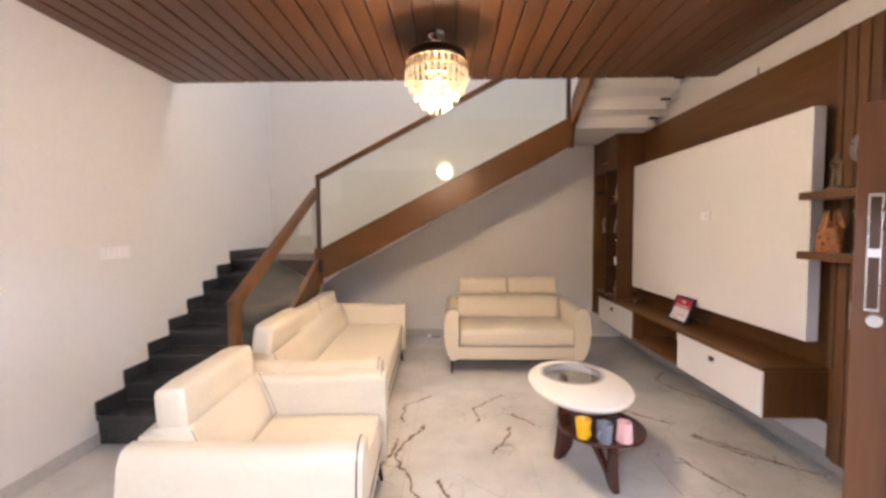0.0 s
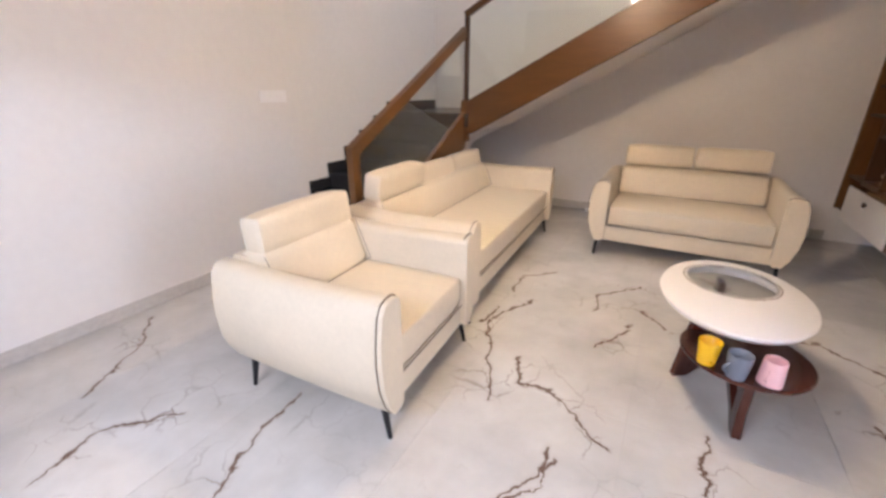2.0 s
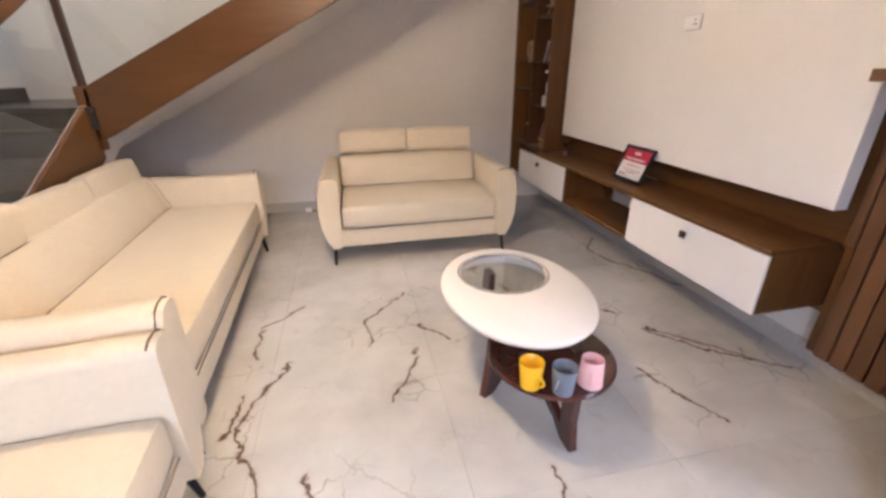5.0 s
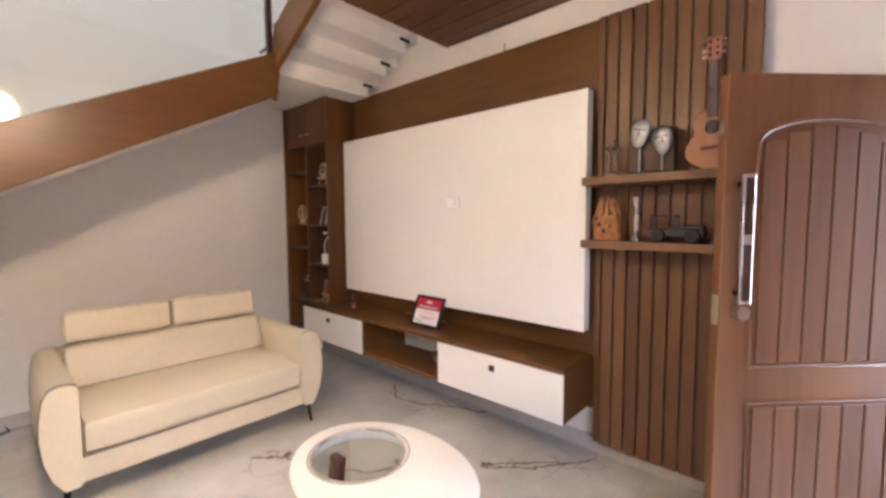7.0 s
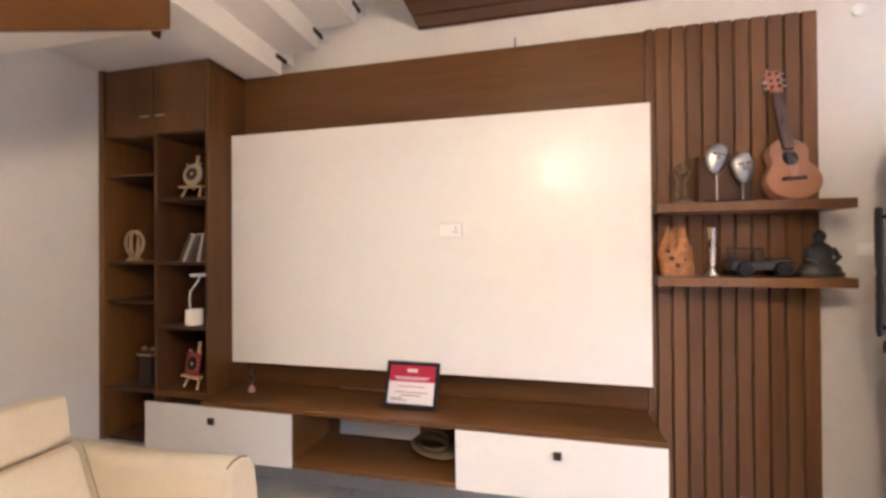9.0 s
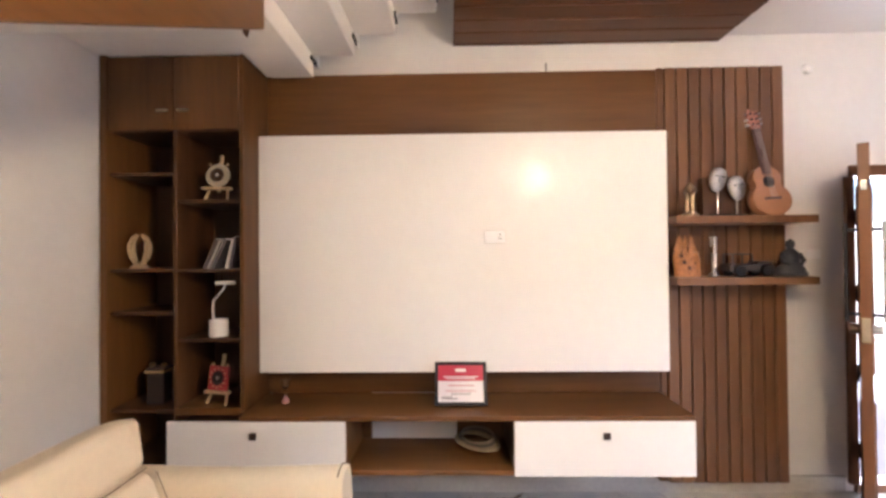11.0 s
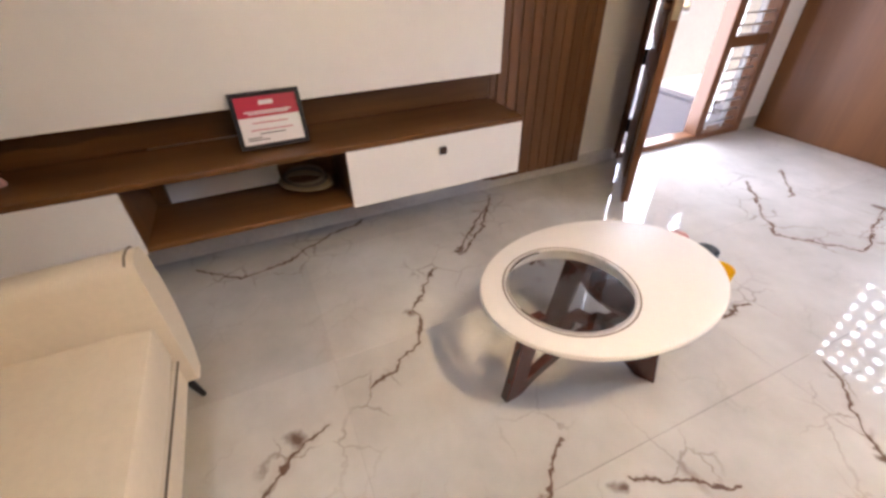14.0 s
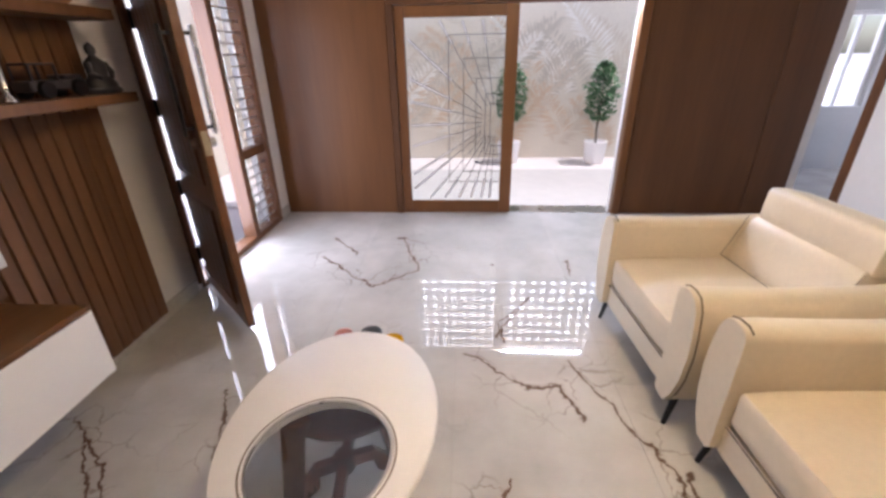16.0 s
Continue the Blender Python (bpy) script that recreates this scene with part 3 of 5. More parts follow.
# potted tree in the yard
pt = thing("potted_tree", "small green leafy tree in a white tapered pot", "plant", pose(-1.06, -1.72, -0.03))
part("pot", lathe([(0, 0), (0.135, 0), (0.145, 0.01), (0.175, 0.315), (0.178, 0.33), (0.160, 0.33), (0.155, 0.29), (0, 0.29)], 28), PLASTIC, pt, "white tapered pot", smooth=True)
TRUNK = mat("bark", (0.10, 0.07, 0.05), 0.9)
FOLIAGE = mat("green_leaves", (0.085, 0.18, 0.075), 0.5, var=0.5, scale=14)
bm = tube([(0, 0, 0.28), (0.02, 0.01, 0.5), (-0.01, 0.02, 0.85), (0.02, 0, 1.35)], 0.016, 6, taper=0.5)
for a in range(9):
    t = 0.55 + 0.085 * a
    tube([(0.01, 0.01, t), (0.14 * math.cos(a * 2.4), 0.14 * math.sin(a * 2.4), t + 0.16)], 0.006, 5, bm, 0.4)
part("trunk", bm, TRUNK, pt)
bm = bmesh.new()
for i in range(900):
    h = rnd.uniform(0.0, 1.0)
    rad = 0.34 * math.sin(math.pi * (0.12 + 0.83 * h)) ** 0.8 * math.sqrt(rnd.random()) * (0.75 + 0.35 * noise.noise((h * 4, i % 7, 0)))
    an = rnd.uniform(0, 6.28)
    c = Vector((rad * math.cos(an), rad * math.sin(an), 0.64 + 0.81 * h))
    d = Vector((math.cos(an) + rnd.uniform(-0.6, 0.6), math.sin(an) + rnd.uniform(-0.6, 0.6), rnd.uniform(-0.5, 0.8))).normalized() * rnd.uniform(0.05, 0.09)
    s = d.cross(Vector((rnd.uniform(-1, 1), rnd.uniform(-1, 1), 1))).normalized() * 0.024
    bm.faces.new([bm.verts.new(c + q) for q in (-d * 0.5, s, d * 0.5, -s)])
part("crown", bm, FOLIAGE, pt)
tagged(pt, "small green leafy tree in a white tapered pot", "plant", "potted trees of the yard")
copy_thing(pt, pose(0.27, -1.74, -0.03, 0, 0, 130))


# ---- stairs ----
RISE, GOING, NOSE0 = 0.138, 0.262, 3.885
st = thing("staircase", "turning staircase with black granite treads and brown wooden stringers", "staircase")


def skew(k):
    return -0.017 * k


for k in range(8):
    zt, yl = 0.215 + RISE * k, NOSE0 + GOING * k
    y0l, y0r = yl, yl + skew(k)
    y1l, y1r = (yl + GOING, yl + GOING + skew(k + 1)) if k < 7 else (YB - 0.004, YB - 0.004)
    x1 = -1.06 if k < 7 else -0.96
    part("tread", prism([(XL + 0.004, y0l - 0.02), (x1, y0r - 0.02), (x1, y1r + 0.005), (XL + 0.004, y1l + 0.005)], "z", zt - 0.04, zt, 0.004, 1), GRANITE, st, "black granite tread")
    part("riser", prism([(XL + 0.006, y0l), (x1 - 0.002, y0r), (x1 - 0.002, y0r + 0.03), (XL + 0.006, y0l + 0.03)], "z", zt - RISE + 0.001 if k else 0.001, zt - 0.041), GRANITE, st, "black granite riser")
    part("wall_skirting", box((XL + 0.001, y0l - 0.02, zt), (XL + 0.015, min(y1l, YB - 0.02), zt + 0.10), 0.002, 1), GRANITE, st)
# wooden stringer of the first flight and its solid underside
part("stringer", prism([(NOSE0 - 0.14, 0.0), (NOSE0 + 0.12, 0.0), (5.66, 0.84), (5.66, 1.215), (NOSE0 + 0.01, 0.275), (NOSE0 - 0.06, 0.20)], "x", -1.055, -1.003, 0.004, 1), STAIR_WOOD, st)
part("soffit", prism([(NOSE0 + 0.10, 0.0), (NOSE0 + 0.45, 0.0), (6.0, 0.86), (YB - 0.006, 0.95), (YB - 0.006, 1.10), (5.9, 1.08), (5.55, 0.93)], "x", XL + 0.006, -1.062), WALL, st, "white plastered underside")
part("landing_edge", box((-1.06, 5.62, 0.90), (-0.97, 5.68, 1.31), 0.004, 1), STAIR_WOOD, st)
# first balustrade: newel, sloping handrail, glass
part("newel", box((-1.06, 3.82, 0.0), (-1.0, 3.90, 1.02), 0.006, 2), STAIR_WOOD, st)
part("handrail", bar((-1.03, 3.83, 0.995), (-1.03, 5.66, 1.945), 0.055, 0.085), STAIR_WOOD, st)
g1 = part("glass_panel", prism([(3.905, 0.28), (5.62, 1.205), (5.62, 1.875), (3.905, 0.985)], "x", -1.036, -1.026), GLASS, st, "clear toughened glass")
g1.visible_shadow = False
# second flight along the back wall
SLOPE = 0.520
def s2(x):
    return 1.31 + SLOPE * (x + 0.96)


part("stringer", prism([(-1.0, 0.955), (-0.90, 0.995), (1.80, 2.425), (1.80, 2.745), (-1.0, 1.295)], "y", 5.62, 5.67, 0.004, 1), STAIR_WOOD, st)
part("soffit", prism([(-0.95, 0.99), (1.80, 2.43), (1.80, 2.55), (-0.95, 1.10)], "y", 5.674, YB - 0.006), WALL, st, "cream plastered underside")
for k in range(10):
    x0, zt = -0.93 + 0.272 * k, 1.16 + RISE * (k + 1)
    part("tread", box((x0 - 0.02, 5.674, zt - 0.04), (x0 + 0.277, YB - 0.004, zt), 0.004, 1), GRANITE, st, "black granite tread")
    part("riser", box((x0, 5.676, zt - RISE + 0.001), (x0 + 0.03, YB - 0.006, zt - 0.041)), GRANITE, st, "black granite riser")
part("post", box((-1.025, 5.625, 1.30), (-0.985, 5.665, 2.12), 0.004, 1), BRONZE, st, "dark metal balustrade post")
part("handrail", bar((-1.02, 5.645, 2.085), (1.76, 5.645, 2.085 + SLOPE * 2.78), 0.05, 0.055), STAIR_WOOD, st)
g2 = part("glass_panel", prism([(-0.975, s2(-0.975) + 0.01), (1.715, s2(1.715) + 0.01), (1.715, 3.50), (-0.975, 2.08)], "y", 5.64, 5.65), GLASS, st, "clear toughened glass")
g2.visible_shadow = False
part("post", box((1.73, 5.625, 2.70), (1.77, 5.665, 3.55), 0.004, 1), BRONZE, st, "dark metal balustrade post")
# landing and third flight, rising over the tv wall towards the front
part("landing", box((1.80, 5.95, 2.655), (XR - 0.004, YB - 0.006, 2.80)), WALL, st, "white plastered landing")
part("stringer", prism([(5.70, 2.40), (5.70, 2.72), (5.62, 2.92), (4.62, 3.44), (4.62, 3.12), (5.64, 2.62)], "x", 1.78, 1.825, 0.004, 1), STAIR_WOOD, st)
for k in range(5):
    y1 = 5.99 - 0.255 * k
    zb = 2.605 + 0.130 * k + 0.02
    part("step_soffit", box((1.828, y1 - 0.262, zb), (2.715, y1, zb + 0.20), 0.003, 1), WALL, st, "white plastered underside of a step")
    part("tread", box((1.83, y1 - 0.285, zb + 0.20), (2.79, y1, zb + 0.235), 0.004, 1), GRANITE, st, "black granite tread")
    # filler added to stop stairwell light leaking down beside the steps
    part("gap_filler", box((2.716, y1 - 0.262, zb + 0.11), (XR - 0.004, y1, zb + 0.20)), WALL, st, "white filler between step and wall")
    # thin black strip stands for the dark gap at the riser top
    part("slot_strip", box((2.655, y1 - 0.272, zb + 0.085), (2.755, y1 - 0.259, zb + 0.112)), GRANITE, st, "black strip drawn for the dark slot at a step")
part("handrail", bar((1.80, 5.66, 3.55), (1.80, 4.87, 3.55 + 0.51 * 0.79), 0.05, 0.055), STAIR_WOOD, st)


# ---- tv wall furniture ----
# wall cladding: veneer above the white board
tc = tagged(part("wall_tv_cladding", box((2.768, 3.60, 0.66), (2.80, 6.04, 2.66), 0.002, 1), LAMINATE_Y), "walnut veneer cladding behind the white board", "panelling", "", "structure")
part("batten", box((2.80, 3.60, 0.66), (XR, 6.04, 2.66)), DARK_INNER, tc)
sp = thing("slatted_panel", "brown vertical wooden slats beside the white board", "wall panel")
part("backing", box((2.784, 2.828, 0.10), (XR - 0.016, 3.598, 2.668)), LAMINATE, sp)
for k in range(10):
    y0 = 2.826 + 0.0732 * k
    part("slat", box((2.762, y0, 0.10), (2.7835, y0 + 0.0635, 2.668), 0.003, 1), SLAT, sp)
part("slat", box((2.762, 3.560, 0.66), (2.7835, 3.598, 2.668), 0.003, 1), SLAT, sp)

wb = thing("tv_board", "large glossy white board for a television on the wall", "wall panel")
part("board", box((2.64, 3.605, 0.82), (2.715, 6.04, 2.243), 0.003, 2), GLOSS_WHITE, wb)
part("spacer", box((2.715, 3.75, 0.95), (2.768, 5.9, 2.1)), DARK_INNER, wb)
so = thing("socket_plate", "white plastic socket plate on the white board", "socket")
part("rim", box((2.635, 4.562, 1.582), (2.640, 4.690, 1.662), 0.002, 1), STEEL, so)
part("plate", box((2.626, 4.565, 1.585), (2.635, 4.687, 1.659), 0.004, 2), PLASTIC, so)
part("socket", box((2.623, 4.572, 1.596), (2.628, 4.622, 1.648), 0.004, 1), PLASTIC, so)
for k, (a, b) in enumerate(((0.577, 1.634), (0.569, 1.612), (0.585, 1.612))):
    part("hole", lathe([(0.004, 0), (0.004, 0.004)], 8), BLACK, so, at=pose(2.6205, 4.0 + a + 0.020, b, 0, 90, 0))
part("switch", box((2.623, 4.630, 1.596), (2.628, 4.680, 1.648), 0.004, 1), PLASTIC, so)

# floating console
cn = thing("tv_console", "floating walnut console with an open middle bay", "tv unit")
part("top", box((2.385, 3.607, 0.632), (2.766, 6.038, 0.658), 0.003, 1), LAMINATE_Y, cn)
part("bottom", box((2.40, 3.607, 0.338), (2.80, 6.428, 0.362), 0.002, 1), LAMINATE_Y, cn)
part("side_panel", box((2.40, 4.545, 0.3625), (2.80, 4.562, 0.6315)), LAMINATE, cn)
part("side_panel", box((2.40, 5.459, 0.3625), (2.80, 5.476, 0.6315)), LAMINATE, cn)
part("side_panel", box((2.40, 3.607, 0.3625), (2.80, 3.625, 0.6315)), LAMINATE, cn)
part("back", box((2.80, 3.60, 0.30), (2.835, 4.86, 0.66)), LAMINATE_Y, cn)
part("back", box((2.80, 5.40, 0.30), (2.835, 6.03, 0.66)), LAMINATE_Y, cn)
for y0, y1 in ((3.607, 4.560), (5.462, 6.430)):
    d = thing("drawer", "white flat drawer front with a small dark square knob", "drawer", group="console drawers")
    part("front", box((2.385, y0, 0.340), (2.3995, y1, 0.631), 0.002, 1), DRAWER_WHITE, d)
    part("body", box((2.3998, y0 + 0.02, 0.365), (2.78, y1 - 0.02, 0.60)), DARK_INNER, d)
    yc = 4.079 if y0 < 5 else 5.953
    kb = part("knob", box((2.360, yc - 0.018, 0.543), (2.372, yc + 0.018, 0.579), 0.002, 1), BRONZE, d, "small dark square knob")
    part("stem", box((2.371, yc - 0.007, 0.554), (2.386, yc + 0.007, 0.568)), BRONZE, kb)
# tangle of cables in the bay
cb = thing("cable_coil", "loose low coil of dull grey cables in the console bay", "cables")
for i, (c, rr) in enumerate((((0.26, 0.22, 0.15), 0.006), ((0.20, 0.15, 0.09), 0.005), ((0.05, 0.045, 0.04), 0.006), ((0.16, 0.13, 0.10), 0.005))):
    pts = [(2.66 + 0.07 * math.sin(a + 0.4 * i) + 0.01 * math.sin(a * 0.37), 4.74 + (0.13 - 0.012 * i) * math.cos(a * 0.98 + 0.3 * i), 0.375 + rr + 0.045 * (1 + math.sin(a + 0.5)) * 0.5 + 0.013 * i) for a in [0.35 * q for q in range(56 - 6 * i)]]
    part("cable", tube(pts, rr, 6), mat("cable_sheath", c, 0.5), cb, smooth=True)

# corner bookcase
bc = thing("bookcase", "tall walnut corner bookcase with open bays and a closed top cupboard", "bookcase")
F = 2.455
def board(lo, hi, m=LAMINATE):
    part("shelf" if hi[2] - lo[2] < 0.05 else "side_panel", box(lo, hi, 0.0015, 1), m, bc)


board((F, 6.04, 0.6585), (XR - 0.004, 6.062, 2.652))
board((2.44, 6.804, 0.345), (XR - 0.004, 6.842, 2.652))
# inner divider, shelves and back take a darker walnut than the outer boards
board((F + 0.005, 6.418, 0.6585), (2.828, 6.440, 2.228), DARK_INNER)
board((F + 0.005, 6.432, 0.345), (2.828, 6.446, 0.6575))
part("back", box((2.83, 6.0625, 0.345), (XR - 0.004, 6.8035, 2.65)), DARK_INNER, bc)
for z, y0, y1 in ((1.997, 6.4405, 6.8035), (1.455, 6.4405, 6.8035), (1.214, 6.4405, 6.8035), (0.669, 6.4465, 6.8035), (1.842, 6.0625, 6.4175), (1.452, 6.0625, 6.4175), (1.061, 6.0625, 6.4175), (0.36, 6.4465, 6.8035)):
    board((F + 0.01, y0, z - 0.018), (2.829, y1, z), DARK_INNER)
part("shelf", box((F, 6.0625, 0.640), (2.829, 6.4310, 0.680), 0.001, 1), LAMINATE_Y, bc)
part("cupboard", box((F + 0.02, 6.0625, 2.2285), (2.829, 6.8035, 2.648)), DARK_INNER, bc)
for y0, y1, yh in ((6.064, 6.432, 6.40), (6.435, 6.802, 6.47)):
    dd = part("cupboard_door", box((F - 0.002, y0, 2.232), (F + 0.018, y1, 2.646), 0.002, 1), LAMINATE, bc)
    part("handle", box((F - 0.016, yh - 0.055 if y0 < 6.2 else yh - 0.01, 2.335), (F - 0.002, yh + 0.01 if y0 < 6.2 else yh + 0.055, 2.347), 0.003, 1), PLATE, dd, "small dull brass bar handle")

# shelves on the slats
for z in (1.728, 1.375):
    sh = thing("wall_shelf", "thick brown wooden floating shelf on the slats", "shelf", group="floating shelves")
    part("board", box((2.56, 2.80, z - 0.045), (2.761, 3.60, z), 0.004, 2), SLAT, sh)
    part("end_cap", box((2.561, 2.797, z - 0.044), (2.760, 2.8, z - 0.001)), LAMINATE, sh)
structure("wall_switch_plate", box((2.842, 2.54, 1.47), (XR - 0.0005, 2.63, 1.53), 0.003, 1), PLASTIC, "white switch plate on the wall")
sm = thing("smoke_detector", "round white detector on the wall", "detector", pose(2.8495, 2.605, 2.68, 0, -90, 0))
part("cover", lathe([(0.032, 0), (0.032, 0.012), (0.024, 0.020), (0, 0.022)], 24), PLASTIC, sm, smooth=True)
ws = thing("wire_stub", "short dark wire standing out of the panelling top", "wire")
part("wire", tube([(2.79, 4.275, 2.655), (2.785, 4.277, 2.69), (2.788, 4.275, 2.72)], 0.004, 6), BLACK, ws)
sw = thing("switch_board", "white plastic switch board on the wall", "switch", pose(XL, 4.10, 1.36))
part("plate", box((0, -0.135, -0.047), (0.012, 0.135, 0.047), 0.004, 2), PLASTIC, sw)
for k in range(5):
    part("switch", box((0.012, -0.118 + 0.048 * k, -0.03), (0.017, -0.076 + 0.048 * k, 0.03), 0.003, 1), PLASTIC, sw)


# ---- main door leaf, open ----
DH, DW = 2.0, 0.865
ang = math.degrees(math.atan2(2.885 - 2.28, 2.215 - 2.835))
dl = thing("main_door", "open carved teak door with an arched panel and long steel handle", "door", pose(2.835, 2.28, 0.045, 0, 0, ang))
part("leaf", box((0, -0.022, 0), (DW, 0.022, DH), 0.004, 2), DOOR_WOOD, dl)
for side in (-1, 1):
    def on(name, bm, m, label="", parent=dl):
        if side > 0:
            bmesh.ops.rotate(bm, verts=bm.verts, cent=(DW / 2, 0, 0), matrix=Matrix.Rotation(math.pi, 3, "Z"))
            for v in bm.verts:
                v.co.x = DW - v.co.x
            bmesh.ops.reverse_faces(bm, faces=bm.faces)
        return part(name, bm, m, parent, label)
    x0, x1 = 0.13, DW - 0.13
    arch = [(x0 + (x1 - x0) * (0.5 - 0.5 * math.cos(math.pi * q / 12)), 1.735 + 0.095 * math.sin(math.pi * q / 12)) for q in range(13)]
    for ring, dep in (([(x0, 0.86), (x1, 0.86)] + arch[::-1], 0.006),):
        on("panel_moulding", tube([(p[0], -0.022, p[1]) for p in ring + ring[:1]], 0.009, 6), DOOR_WOOD)
    on("panel_moulding", tube([(x0, -0.022, 0.12), (x1, -0.022, 0.12), (x1, -0.022, 0.71), (x0, -0.022, 0.71), (x0, -0.022, 0.12)], 0.009, 6), DOOR_WOOD)
    n = 6
    for k in range(n):
        a, b = x0 + 0.016 + (x1 - x0 - 0.032) * k / n, x0 + 0.016 + (x1 - x0 - 0.032) * (k + 1) / n - 0.006
        mid = ((a + b) / 2 - x0) / (x1 - x0)
        on("plank", box((a, -0.030, 0.875), (b, -0.021, 1.715 + 0.092 * math.sin(math.pi * mid)), 0.003, 1), DOOR_WOOD)
        on("plank", box((a, -0.030, 0.135), (b, -0.021, 0.695), 0.003, 1), DOOR_WOOD)
    hx = DW - 0.062
    # handle and knob on the wall side coloured dark for their backlit silhouette
    h = on("handle", box((hx - 0.024, -0.075, 1.125), (hx + 0.024, -0.060, 1.615), 0.004, 2), STEEL if side > 0 else BLACK, "long steel pull handle with dark inlay")
    for z0, z1 in ((1.138, 1.352), (1.388, 1.602)):
        on("inlay", box((hx - 0.017, -0.078, z0), (hx + 0.017, -0.0745, z1), 0.001, 1), BRONZE, "dark inlay", h)
    for z in (1.16, 1.58):
        on("standoff", box((hx - 0.008, -0.061, z - 0.008), (hx + 0.008, -0.021, z + 0.008)), BLACK, "", h)
    on("lock_knob", tube([(hx - 0.01, -0.02, 1.085), (hx - 0.01, -0.045, 1.085), (hx - 0.01, -0.06, 1.085)], 0.026, 14), STEEL if side > 0 else BRONZE, "round lock knob")
part("lock_plate", box((DW - 0.001, -0.016, 1.03), (DW + 0.004, 0.016, 1.15), 0.002, 1), PLATE, dl, "dull brass lock plate")
part("lock_plate", box((DW - 0.001, -0.012, 1.77), (DW + 0.004, 0.012, 1.82), 0.002, 1), STEEL, dl)
for z in (0.27, 0.75, 1.25, 1.73):
    c = dl.matrix_basis.inverted() @ Vector((2.832, 2.322, z))
    h = part("hinge", box((c.x - 0.003, c.y - 0.012, c.z - 0.052), (c.x + 0.022, c.y + 0.004, c.z + 0.052), 0.002, 1), BLACK, dl, "black butt hinge")
    for k in (-1, 0, 1):
        part("knuckle", lathe([(0, -0.015), (0.012, -0.015), (0.014, -0.011), (0.014, 0.011), (0.012, 0.015), (0, 0.015)], 12, (c.x - 0.012, c.y, c.z + 0.036 * k)), BLACK, h, smooth=True)

# ---- seating ----
def smooth_box(lo, hi, r, crown=0.0, seg=4):
    """A padded block: rounded edges, with the upper face swollen by crown."""
    bm = box(lo, hi)
    bmesh.ops.subdivide_edges(bm, edges=bm.edges, cuts=5, use_grid_fill=True)
    c = [(a + b) / 2 for a, b in zip(lo, hi)]
    h = [(b - a) / 2 for a, b in zip(lo, hi)]
    for v in bm.verts:
        q = [(v.co[k] - c[k]) for k in range(3)]
        inner = [max(-(h[k] - r), min(h[k] - r, q[k])) for k in range(3)]
        d = Vector([q[k] - inner[k] for k in range(3)])
        if d.length > 1e-6:
            d = d.normalized() * r
        u = [inner[k] / max(h[k] - r, 1e-4) for k in range(3)]
        v.co = Vector([c[k] + inner[k] + d[k] for k in range(3)])
        if crown:
            v.co.z += crown * (1 - u[0] ** 2) * (1 - u[1] ** 2) * (1 if q[2] > 0 else 0)
    return bm


def arm_mesh(side, x_in, y0, y1, z0, z1, w):
    """A padded arm: straight inside, bellied outside, drawn in towards the foot, softly rounded on top."""
    prof = [(0.0, z0 + 0.02), (0.02, z0), (0.48 * w, z0), (0.74 * w, z0 + 0.07), (0.93 * w, z0 + 0.17), (1.0 * w, z0 + 0.29), (0.97 * w, z0 + 0.38),
            (0.86 * w, z1 - 0.055), (0.70 * w, z1 - 0.012), (0.50 * w, z1), (0.22 * w, z1), (0.06 * w, z1 - 0.014), (0.0, z1 - 0.04)]
    bm = bmesh.new()
    rings = []
    n = 9
    for k in range(n + 1):
        t = k / n
        y = y0 + (y1 - y0) * t
        e = min(t, 1 - t) * (y1 - y0)
        s = 1 - 0.30 * max(0.0, 1 - e / 0.03) ** 2
        belly = 1.0 - 0.12 * max(0.0, t - 0.55) - 0.05 * max(0, 0.25 - t)
        drop = 0.015 * math.sin(math.pi * t)
        ring = []
        for px, pz in prof:
            cx_, cz_ = 0.5 * w, (z0 + z1) / 2
            f = 1 - (1 - s) * 0.16
            qx = (cx_ + (px - cx_) * (f if e < 0.03 else 1)) * (belly if px > 0.4 * w else 1)
            qz = cz_ + (pz - cz_) * (1 - (1 - s) * 0.05) - (drop if pz > cz_ else -0.03 * max(0, t - 0.3) if pz < z0 + 0.1 else 0)
            ring.append(bm.verts.new((x_in + side * qx, y, qz)))
        rings.append(ring)
    for a, b in zip(rings, rings[1:]):
        for k in range(len(prof)):
            j = (k + 1) % len(prof)
            bm.faces.new((a[k], a[j], b[j], b[k]))
    bm.faces.new(rings[0]), bm.faces.new(rings[-1])
    bmesh.ops.recalc_face_normals(bm, faces=bm.faces)
    path = [(x_in + side * p[0] * 0.99, y0 + 0.022, p[1]) for p in prof[2:12]]
    return bm, path


